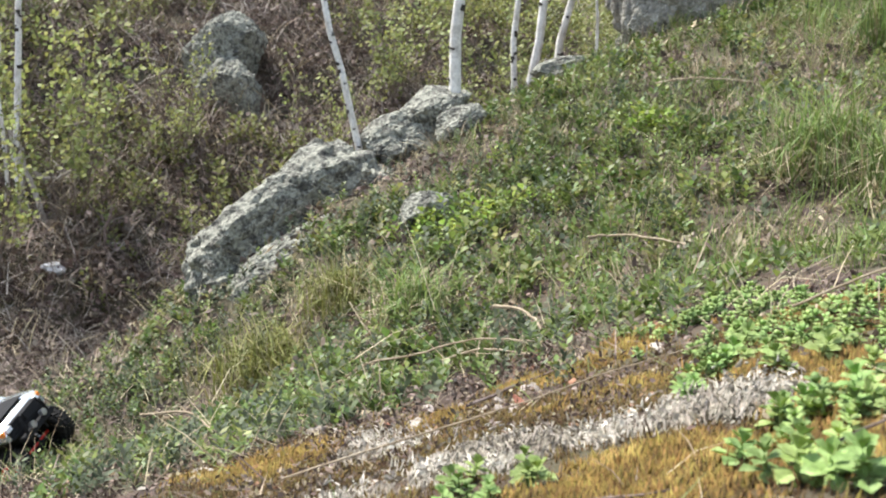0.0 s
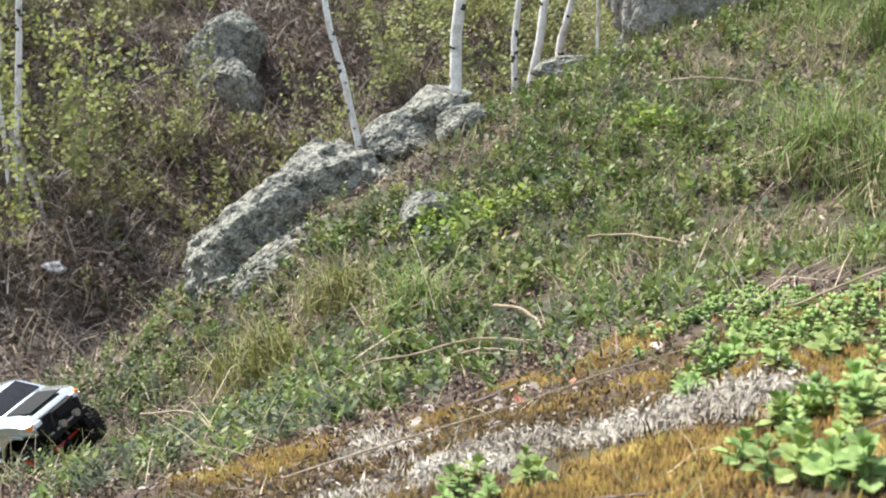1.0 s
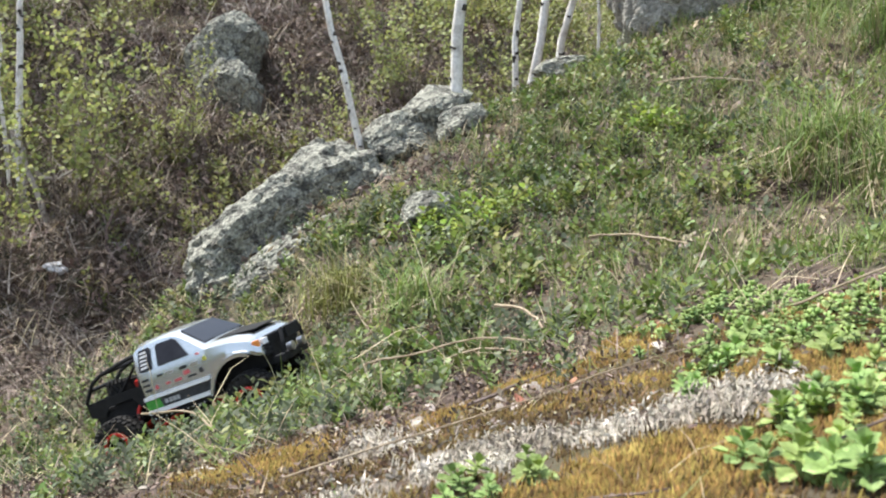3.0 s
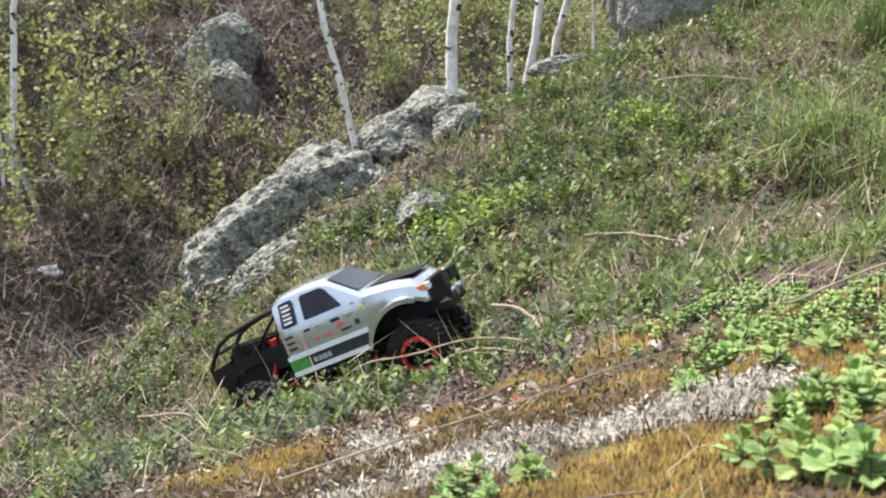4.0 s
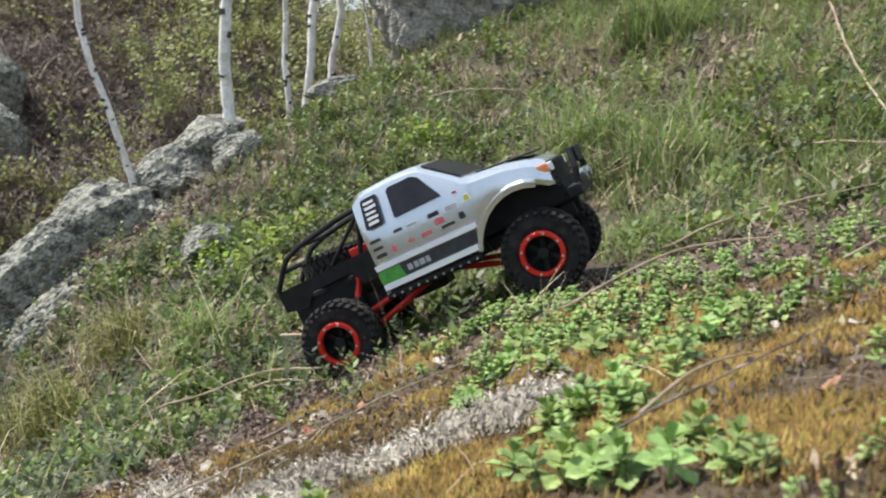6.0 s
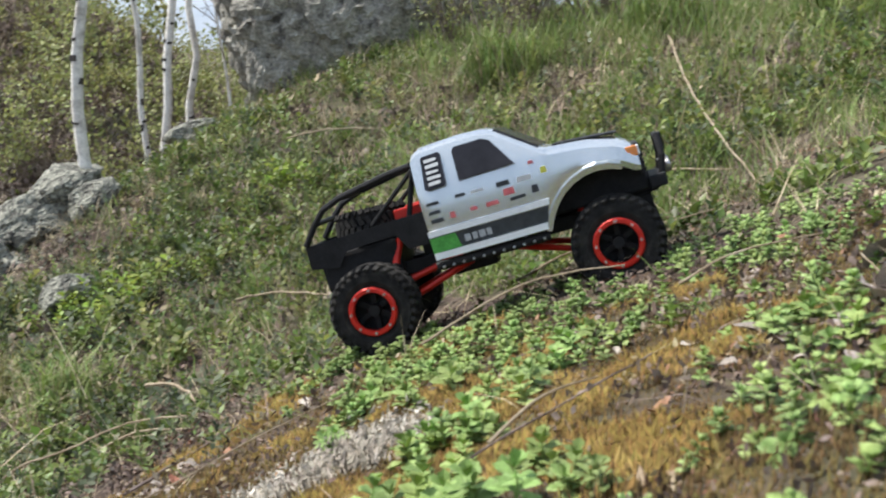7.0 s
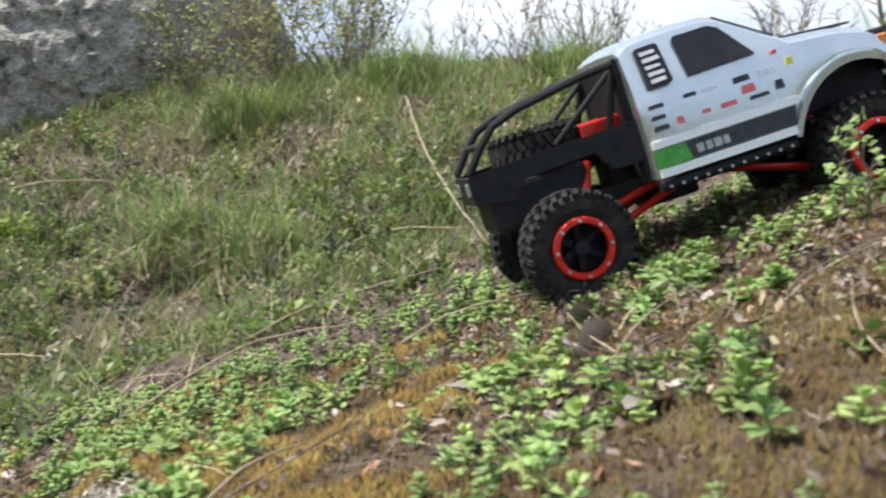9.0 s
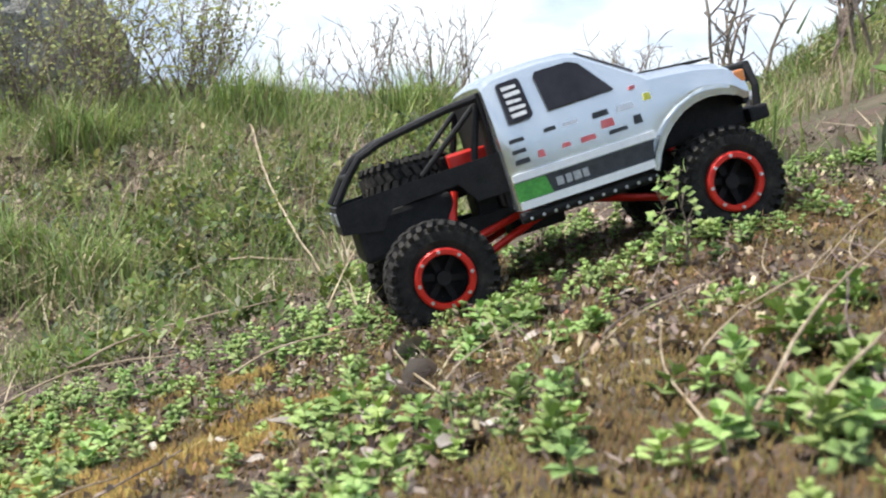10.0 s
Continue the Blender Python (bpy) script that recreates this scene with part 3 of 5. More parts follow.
    add_box(bm, (0.006, 0.150, 0.030), pose(0.2060, 0, 0.085), 0.002)
    for k in range(3):
        add_box(bm, (0.004, 0.144, 0.003), pose(0.2100, 0, 0.074 + 0.009 * k))
    part("grille", bm, M_BLACK, body, "black slatted grille")
    for s in (-1, 1):
        bm = bmesh.new()
        add_box(bm, (0.016, 0.014, 0.013), pose(0.1975, s * 0.0835, 0.1, 0, 0, s * -25), 0.002)
        part("headlight", bm, M_AMBER, body, "amber corner lamp")
        bm = bmesh.new()
        add_box(bm, (0.007, 0.030, 0.013), pose(0.2060, s * 0.060, 0.099), 0.002)
        part("headlight", bm, M_WHITE, body, "white headlight")
        bm = bmesh.new()
        for i in range(16):
            a0, a1 = math.pi * i / 16, math.pi * (i + 1) / 16
            q = [(0.1545 + (0.078 + r) * math.cos(a), s * (0.098 + d), (0.093 + r) * math.sin(a)) for r, d, a in ((0.001, 0, a0), (0.001, 0, a1), (0.004, 0.009, a1), (0.004, 0.009, a0))]
            q2 = [(0.1545 + 0.076 * math.cos(a), s * (0.098 + d), 0.090 * math.sin(a)) for d, a in ((0, a0), (0, a1), (0.008, a1), (0.008, a0))]
            if min(p[2] for p in q) > 0.034 and max(p[0] for p in q) < 0.198:
                vs = [bm.verts.new(p) for p in q + q2]
                for f in ((0, 1, 2, 3), (7, 6, 5, 4), (3, 2, 6, 7), (0, 4, 5, 1)):
                    bm.faces.new([vs[j] for j in f])
        part("wheel_arch_lip", bm, M_SILVER, body)
        bm = bmesh.new()
        add_tube(bm, [(-0.064, s * 0.098, 0.031), (0.08, s * 0.098, 0.030)], 0.0058, 10)
        add_box(bm, (0.135, 0.02, 0.007), pose(0.008, s * 0.088, 0.030))
        part("rock_slider", bm, M_BLACK, truck, "black side rail")
        for k in range(11):
            bm = bmesh.new()
            bmesh.ops.create_icosphere(bm, subdivisions=1, radius=0.0021, matrix=Matrix.Translation((-0.055 + 0.0128 * k, s * 0.1035, 0.029)))
            part("bolt", bm, M_STEEL, truck)
    # inner wheel wells close the shell below the bonnet
    bm = bmesh.new()
    add_box(bm, (0.13, 0.110, 0.06), pose(0.146, 0, 0.078), 0.004)
    part("inner_wing", bm, M_BLACK, truck, "black inner wings and engine bay")
    return body


def truck_frame(truck):
    for s in (-1, 1):
        bm = bmesh.new()
        add_box(bm, (0.42, 0.008, 0.018), pose(0.0, s * 0.032, 0.034), 0.002)
        part("chassis_rail", bm, M_BLACK, truck)
        # bed side: a tapering plate with a cut-out
        bm = bmesh.new()
        outline = [(-0.062, 0.060), (-0.062, 0.101), (-0.233, 0.0965), (-0.231, 0.066), (-0.195, 0.060), (-0.180, 0.078), (-0.110, 0.082), (-0.096, 0.060)]
        width = lambda x: np.interp(x, [-0.233, -0.062], [0.048, 0.082])
        va = [bm.verts.new((x, s * width(x), z)) for x, z in outline]
        vb = [bm.verts.new((x, s * (width(x) - 0.003), z)) for x, z in outline]
        n = len(outline)
        bm.faces.new(va)
        bm.faces.new(vb[::-1])
        for i in range(n):
            bm.faces.new((va[i], vb[i], vb[(i + 1) % n], va[(i + 1) % n]))
        bmesh.ops.recalc_face_normals(bm, faces=bm.faces)
        part("bed_side", bm, M_BLACK, truck, "black bed side plate")
        # roll cage
        bm = bmesh.new()
        hoop = [(-0.062, s * 0.070, 0.160), (-0.10, s * 0.066, 0.157), (-0.170, s * 0.056, 0.146), (-0.196, s * 0.052, 0.137), (-0.212, s * 0.050, 0.122), (-0.232, s * 0.047, 0.098)]
        add_tube(bm, hoop, 0.0042, 8)
        part("cage_tube", bm, M_BLACK, truck, "black roll cage tube")
        bm = bmesh.new()
        add_tube(bm, [(-0.066, s * 0.062, 0.155), (-0.086, s * 0.066, 0.100)], 0.0036, 8)
        add_tube(bm, [(-0.066, s * 0.060, 0.155), (-0.140, s * 0.05, 0.100)], 0.0030, 8)
        part("cage_brace", bm, M_BLACK, truck, "black cage brace")
        # shocks and links
        for x in (-0.118, 0.118):
            sx = 1 if x > 0 else -1
            bm = bmesh.new()
            add_tube(bm, [(x - sx * 0.006, s * 0.040, 0.074), (x + sx * 0.006, s * 0.048, 0.045)], 0.005, 10)
            sh = part("shock", bm, M_RED, truck, "red shock absorber body")
            bm = bmesh.new()
            add_tube(bm, [(x + sx * 0.006, s * 0.052, 0.045), (x + sx * 0.020, s * 0.055, 0.002)], 0.0035, 8)
            part("shock_shaft", bm, M_STEEL, sh)
            bm = bmesh.new()
            coil = [(x + sx * (0.004 + 0.018 * f) + 0.0085 * math.cos(f * 38), s * 0.053 + 0.0085 * math.sin(f * 38), 0.05 - 0.046 * f) for f in [i / 70 for i in range(71)]]
            add_tube(bm, coil, 0.0012, 5)
            part("spring", bm, M_BLACK, sh)
        for x0, x1, z0, z1 in ((-0.022, -0.145, 0.024, -0.012), (-0.022, -0.145, 0.036, 0.014), (0.024, 0.145, 0.024, -0.012)):
            bm = bmesh.new()
            add_tube(bm, [(x0, s * 0.030, z0), (x1, s * 0.046, z1)], 0.0042, 8)
            part("suspension_link", bm, M_RED, truck, "red suspension link")
        bm = bmesh.new()
        add_box(bm, (0.05, 0.010, 0.014), pose(-0.084, s * 0.040, 0.104, 0, 0, s * -6), 0.002)
        part("mount", bm, M_RED, truck, "red aluminium mount")
    bm = bmesh.new()
    add_box(bm, (0.004, 0.094, 0.030), pose(-0.2325, 0, 0.081), 0.001)
    part("tailgate", bm, M_BLACK, truck, "black tail plate")
    for s in (-1, 1):
        bm = bmesh.new()
        add_box(bm, (0.003, 0.014, 0.014), pose(-0.2355, s * 0.033, 0.083), 0.002)
        part("tail_lamp", bm, M_STEEL, truck, "clear tail lamp")
    bm = bmesh.new()
    add_box(bm, (0.165, 0.086, 0.003), pose(-0.147, 0, 0.080))
    part("bed_floor", bm, M_BLACK, truck, "black bed floor")
    bm = bmesh.new()
    add_box(bm, (0.105, 0.098, 0.048), pose(-0.168, 0, 0.054), 0.006)
    part("inner_fender", bm, M_BLACK, truck, "black inner fender under the bed")
    for x, y in ((-0.062, 0.070), (-0.170, 0.056), (-0.212, 0.05)):
        bm = bmesh.new()
        z = 0.160 if x > -0.1 else 0.146 if x > -0.2 else 0.122
        add_tube(bm, [(x, -y, z), (x, y, z)], 0.0036, 8)
        part("cage_crossbar", bm, M_BLACK, truck)
    bm = bmesh.new()
    add_box(bm, (0.004, 0.15, 0.12), pose(-0.0655, 0, 0.104), 0.001)
    part("cab_back", bm, M_BLACK, truck, "black rear bulkhead")
    bm = bmesh.new()
    add_box(bm, (0.2, 0.05, 0.03), pose(0.01, 0, 0.05), 0.004)
    add_box(bm, (0.06, 0.045, 0.03), pose(-0.03, 0, 0.022), 0.004)
    part("gearbox", bm, M_BLACK, truck, "black skid plate and gearbox")
    for x in (-BASE, BASE):
        bm = bmesh.new()
        add_tube(bm, [(x, -0.066, 0), (x, 0.066, 0)], 0.0085, 10)
        bmesh.ops.create_icosphere(bm, subdivisions=2, radius=0.021, matrix=Matrix.Translation((x, 0.012, 0)))
        axle = part("axle", bm, M_BLACK, truck, "black solid axle", smooth=True)
        bm = bmesh.new()
        add_tube(bm, [(x + 0.014, -0.058, 0.008), (x + 0.014, 0.058, 0.008)], 0.0038, 8)
        part("tie_rod", bm, M_RED, axle, "red tie rod")
    # front bumper with an upright loop
    bm = bmesh.new()
    add_box(bm, (0.022, 0.13, 0.016), pose(0.222, 0, 0.056), 0.003)
    part("front_bumper", bm, M_BLACK, truck, "black steel front bumper")
    for s in (-1, 1):
        bm = bmesh.new()
        add_box(bm, (0.03, 0.012, 0.014), pose(0.206, s * 0.034, 0.05), 0.002)
        part("bumper_bracket", bm, M_BLACK, truck)
        bm = bmesh.new()
        bmesh.ops.create_cone(bm, cap_ends=True, segments=14, radius1=0.008, radius2=0.0095, depth=0.012, matrix=pose(0.236, s * 0.025, 0.070, 0, 90, 0))
        part("spot_lamp", bm, M_STEEL, truck, "round spot lamp")
    bm = bmesh.new()
    add_tube(bm, [(0.228, -0.048, 0.058), (0.234, -0.046, 0.084), (0.234, -0.038, 0.108), (0.234, 0.038, 0.108), (0.234, 0.046, 0.084), (0.228, 0.048, 0.058)], 0.0045, 8)
    add_box(bm, (0.004, 0.06, 0.022), pose(0.2385, 0, 0.100), 0.001)
    part("bull_bar", bm, M_BLACK, truck, "black bull bar loop")


def tyre_mesh():
    bm = bmesh.new()
    w = 0.023
    lathe(bm, [(0.030, -w + 0.004), (0.038, -w - 0.001), (0.047, -w), (0.0515, -w + 0.005), (0.0525, 0), (0.0515, w - 0.005), (0.047, w), (0.038, w + 0.001), (0.030, w - 0.004)], 48)
    for k in range(30):
        a = 12 * k
        for s in (-1, 1):
            b = a + (6.0 if s > 0 else 0)
            add_box(bm, (0.0058, 0.013, 0.0074), pose(0, 0, 0, 0, b, 0) @ pose(0.0546, s * 0.0065, 0, 22 * s, 0, 0))
            add_box(bm, (0.0090, 0.0085, 0.0054), pose(0, 0, 0, 0, b + 3, 0) @ pose(0.0512, s * 0.0195, 0, -18 * s, 0, s * 28))
            add_box(bm, (0.007, 0.0024, 0.0038), pose(0, 0, 0, 0, b, 0) @ pose(0.0445, s * 0.0235, 0))
    return bm


def build_wheel(truck, x, s, shared={}):
    """A wheel whose own mesh is the dark rim; tyre, ring and bolts ride on it. Local y points outwards for s = 1."""
    if not shared:
        bm = bmesh.new()
        lathe(bm, [(0.031, -0.019), (0.031, 0.018), (0.0265, 0.018), (0.0255, 0.006), (0.0255, -0.019)], 32)
        bmesh.ops.create_cone(bm, cap_ends=True, segments=20, radius1=0.009, radius2=0.0075, depth=0.020, matrix=pose(0, 0.006, 0, -90, 0, 0))
        for k in range(6):
            add_box(bm, (0.022, 0.006, 0.0075), pose(0, 0, 0, 0, 60 * k, 0) @ pose(0.0165, 0.003, 0), 0.001)
        bmesh.ops.create_cone(bm, cap_ends=True, segments=24, radius1=0.026, radius2=0.026, depth=0.003, matrix=pose(0, -0.006, 0, 90, 0, 0))
        shared["rim"] = bpy.data.meshes.new("wheel")
        bm.to_mesh(shared["rim"])
        bm.free()
        shared["rim"].materials.append(M_BLACK)
        bm = tyre_mesh()
        shared["tyre"] = bpy.data.meshes.new("tyre")
        bm.to_mesh(shared["tyre"])
        bm.free()
        shared["tyre"].materials.append(M_RUBBER)
        bm = bmesh.new()
        lathe(bm, [(0.0308, 0.0185), (0.0308, 0.0245), (0.0290, 0.0262), (0.0248, 0.0262), (0.0238, 0.0245), (0.0238, 0.0185)], 40)
        shared["ring"] = bpy.data.meshes.new("beadlock_ring")
        bm.to_mesh(shared["ring"])
        bm.free()
        shared["ring"].materials.append(M_RED)
        bm = bmesh.new()
        bmesh.ops.create_cone(bm, cap_ends=True, segments=8, radius1=0.0021, radius2=0.0017, depth=0.003, matrix=pose(0, 0, 0, -90, 0, 0))
        shared["bolt"] = bpy.data.meshes.new("wheel_bolt")
        bm.to_mesh(shared["bolt"])
        bm.free()
        shared["bolt"].materials.append(M_STEEL)
    wheel = new("wheel", shared["rim"])
    wheel.parent = truck
    wheel["label"] = "black rim with red beadlock ring and knobbly tyre"
    for name, key in (("tyre", "tyre"), ("beadlock_ring", "ring")):
        ob = new(name, shared[key])
        ob.parent = wheel
    for k in range(8):
        ob = new("wheel_bolt", shared["bolt"])
        ob.parent = wheel
        a = math.pi * k / 4
        ob.matrix_basis = Matrix.Translation((0.0270 * math.cos(a), 0.0272, 0.0270 * math.sin(a)))
    wheel["spot"] = (x, s * TRACK, 0.0, float(s))
    wheel.matrix_basis = pose(x, s * TRACK, 0, 0, 0, 0 if s > 0 else 180)
    return wheel


truck = tagged(new("model_truck"), "silver-white radio-controlled crawler pickup climbing the slope", "toy truck")
truck_body(truck)
truck_frame(truck)
WHEELS = [build_wheel(truck, x, s) for x in (-BASE, BASE) for s in (-1, 1)]
spare_mesh = bpy.data.meshes["tyre"]
spare = new("spare_tyre", spare_mesh)
spare.parent = truck
spare["label"] = "spare tyre lying in the bed"
spare.matrix_basis = pose(-0.150, 0.0, 0.100, 86, 3, 8) @ Matrix.Diagonal((0.86, 0.86, 0.86, 1))


# ---- plants and litter ----
def blob(x, y, cx, cy, rx, ry, turn=0.0):
    """1 in the middle of an oval of the plan, 0 at its ragged rim."""
    c, s = math.cos(turn), math.sin(turn)
    u, v = ((x - cx) * c + (y - cy) * s) / rx, (-(x - cx) * s + (y - cy) * c) / ry
    r = np.sqrt(u * u + v * v) + 0.22 * value_noise(x * 14, y * 14, 9) + 0.1 * value_noise(x * 40, y * 40, 10)
    return np.clip((1.05 - r) / 0.25, 0, 1)


def moss_at(x, y):
    m = blob(x, y, 0.17, 1.33, 0.13, 0.075, 0.1)
    for cx, cy, rx, ry, t in ((0.29, 1.24, 0.09, 0.05, -0.2), (-0.20, 1.22, 0.09, 0.07, 0.2), (0.13, 0.745, 0.10, 0.05, -0.1), (0.20, 1.06, 0.10, 0.05, 0.1), (0.36, 0.93, 0.14, 0.10, 0.3), (0.31, 0.79, 0.09, 0.07, 0), (0.41, 1.17, 0.10, 0.07, 0),
                              (-0.33, 1.25, 0.06, 0.04, 0), (0.50, 0.70, 0.10, 0.07, -0.5), (0.0, 1.27, 0.05, 0.04, 0), (0.55, 0.95, 0.10, 0.05, 0), (0.28, 0.67, 0.13, 0.07, 0), (0.27, 0.52, 0.12, 0.10, 0), (0.12, 0.66, 0.12, 0.06, 0)):
        m = np.maximum(m, blob(x, y, cx, cy, rx, ry, t) * (0.9 if cx > 0.43 else 1.0))
    return m


def lichen_at(x, y):
    m = blob(x, y, 0.11, 0.875, 0.16, 0.042, -0.25)
    for cx, cy, rx, ry in ((0.23, 0.825, 0.045, 0.035), (-0.03, 0.88, 0.07, 0.03), (0.04, 0.86, 0.10, 0.025), (-0.06, 1.08, 0.04, 0.025), (-0.08, 1.2, 0.03, 0.03)):
        m = np.maximum(m, blob(x, y, cx, cy, rx, ry))
    return m


def sedum_at(x, y):
    right = np.clip((x - 0.20) / 0.12, 0, 1) * np.clip((1.62 - 0.42 * x - y) / 0.12, 0, 1)
    clump = np.clip(0.24 + 0.02 * (y < 0.95) + 1.1 * value_noise(x * 7, y * 7, 21) + 0.4 * value_noise(x * 17, y * 17, 22), 0, 1)
    belt = np.exp(-((y - (1.52 - 0.55 * x)) / 0.10) ** 2) * np.clip((x - 0.15) / 0.2, 0, 1) + 0.9 * np.exp(-((y - (1.56 - 0.97 * x)) / 0.07) ** 2) * np.clip((x - 0.35) / 0.15, 0, 1) * np.clip((1.0 - x) / 0.1, 0, 1)
    near_right = 0.6 * blob(x, y, 0.36, 1.10, 0.11, 0.16) + 0.4 * blob(x, y, 0.03, 0.74, 0.05, 0.035)
    bare = 0.6 * blob(x, y, 0.60, 0.58, 0.08, 0.07) + blob(x, y, 0.95, 0.82, 0.15, 0.10)
    return np.clip(right * (0.62 * clump + 0.8 * belt * (0.5 + clump)) + near_right, 0, 1) * (1 - 0.75 * np.clip(bare, 0, 1)) * (1 - 0.9 * lichen_at(x, y))


def spikes(n, spread, tall, rng):
    verts, faces = [], []
    for _ in range(n):
        b = np.array([rng.normal(0, spread), rng.normal(0, spread), -0.003])
        h, r = tall * rng.uniform(0.6, 1.3), tall * 0.14
        tip = b + np.array([rng.normal(0, 0.25) * h, rng.normal(0, 0.25) * h, h])
        k, a0 = len(verts), rng.uniform(0, 6.28)
        verts += [b + r * np.array([math.cos(a0 + 2.094 * j), math.sin(a0 + 2.094 * j), 0]) for j in range(3)] + [tip]
        faces += [(k + j, k + (j + 1) % 3, k + 3) for j in range(3)]
    return verts, faces


def crumbs(n, spread, size, rng):
    """Loose irregular chips: bent quads lying at all angles."""
    verts, faces = [], []
    for _ in range(n):
        c = np.array([rng.normal(0, spread), rng.normal(0, spread), abs(rng.normal(0, size * 0.5))])
        a, b = rng.normal(0, 1, 3), rng.normal(0, 1, 3)
        a, b = a / np.linalg.norm(a) * size * rng.uniform(0.4, 1.2), b / np.linalg.norm(b) * size * rng.uniform(0.3, 0.8)
        k = len(verts)
        verts += [c - a, c + b, c + a, c - b]
        faces += [(k, k + 1, k + 2, k + 3)]
    return verts, faces


def frond(n, tall, leaf, rng):
    """An upright herb: a thin stem with narrow leaves all along it."""
    verts, faces = [], []
    lean = rng.normal(0, 0.25, 2)
    for i in range(n):
        f = (i + 0.5) / n
        b = np.array([lean[0] * f * tall, lean[1] * f * tall, f * tall])
        a, el = 2.4 * i + rng.uniform(-0.4, 0.4), rng.uniform(0.25, 0.95)
        d = np.array([math.cos(a) * math.cos(el), math.sin(a) * math.cos(el), math.sin(el)])
        s = np.array([-math.sin(a), math.cos(a), 0.0]) * leaf * 0.17
        l = leaf * rng.uniform(0.7, 1.2) * (1 - 0.35 * f)
        k = len(verts)
        verts += [b, b + d * l * 0.5 + s, b + d * l, b + d * l * 0.5 - s]
        faces += [(k, k + 1, k + 2, k + 3)]
    return verts, faces


rng0 = np.random.default_rng(2)

# near ground: moss, lichen, crumbly litter
stuff("moss_patches", "golden-brown cushion moss on the near slope", "moss", [(*spikes(20, 0.007, 0.0085, rng0), 0) for _ in range(8)],
      spread_over(60000, -0.45, 0.72, 0.40, 1.45, lambda x, y: moss_at(x, y) * np.clip(0.6 + 1.1 * value_noise(x * 13, y * 13, 33) + 0.5 * value_noise(x * 30, y * 30, 35), 0, 1), (0.55, 1.15), 0.15), [M_MOSS])
brown_keep = lambda x, y: np.clip((x + 0.35) / 0.1, 0, 1) * np.clip((1.35 - 0.4 * x - y) / 0.15, 0, 1) * np.clip(0.9 + 0.8 * value_noise(x * 9, y * 9, 34), 0, 1) * (1 - 0.6 * moss_at(x, y)) * (1 - lichen_at(x, y))
stuff("brown_moss_patches", "dark brown and olive moss between the stonecrop", "moss", [(*spikes(14, 0.009, 0.0066, rng0), 0) for _ in range(8)],
      spread_over(50000, -0.4, 1.2, 0.08, 1.4, brown_keep, (0.5, 1.2), 0.15), [M_MOSS_BROWN])
stuff("lichen_patches", "pale grey reindeer lichen crust on the near slope", "lichen", [(*(spikes(24, 0.008, 0.0065, rng0) if k % 2 else (lambda q: (q[0], [(a, b, c) for a, b, c, d in q[1]] + [(a, c, d) for a, b, c, d in q[1]]))(crumbs(24, 0.007, 0.0026, rng0))), 0) for k in range(8)],
      spread_over(34000, -0.3, 0.45, 0.75, 1.3, lambda x, y: lichen_at(x, y) * np.clip(0.38 + 1.4 * value_noise(x * 16, y * 16, 36), 0.08, 1), (0.6, 1.7), 0.5, 0.003), [M_LICHEN])
litter_keep = lambda x, y: np.clip(0.25 + 0.3 * (x < 0.5) * (y > 1.2) + 0.04 * (x > 0.12) * (y < 1.0) + 0.5 * value_noise(x * 5, y * 5, 31) + blob(x, y, -0.08, 1.28, 0.2, 0.12) + blob(x, y, 0.1, 1.45, 0.12, 0.08) + 0.25 * blob(x, y, 0.62, 0.55, 0.2, 0.18) + 0.35 * blob(x, y, 0.95, 0.85, 0.3, 0.2) + 0.6 * blob(x, y, -0.12, 1.03, 0.17, 0.15), 0, 1)
stuff("leaf_litter", "brown and grey crumbled leaf litter", "litter", [(*crumbs(11, 0.013, 0.0048, rng0), (0, 1, 0, 0, 0, 1, 2, 3, 1)[k]) for k in range(9)],
      spread_over(30000, -1.2, 1.8, 0.05, 2.3, lambda x, y: litter_keep(x, y) * (1 - 0.85 * lichen_at(x, y)) * (1 - 0.6 * moss_at(x, y)), (0.5, 1.3), 0.2, 0.001), [M_DEAD_BITS, M_TWIG, M_RUST, M_STRAW])
stuff("litter_of_the_bank", "brown and straw-coloured plant litter on the bank", "litter", [(*crumbs(8, 0.025, 0.014, rng0), k % 3) for k in range(9)],
      spread_over(9000, -1.8, 3.2, 2.0, 4.6, lambda x, y: 0.7 + 0 * x, (0.5, 1.3), 0.2, 0.002), [M_DEAD_BITS, M_TWIG, M_STRAW])


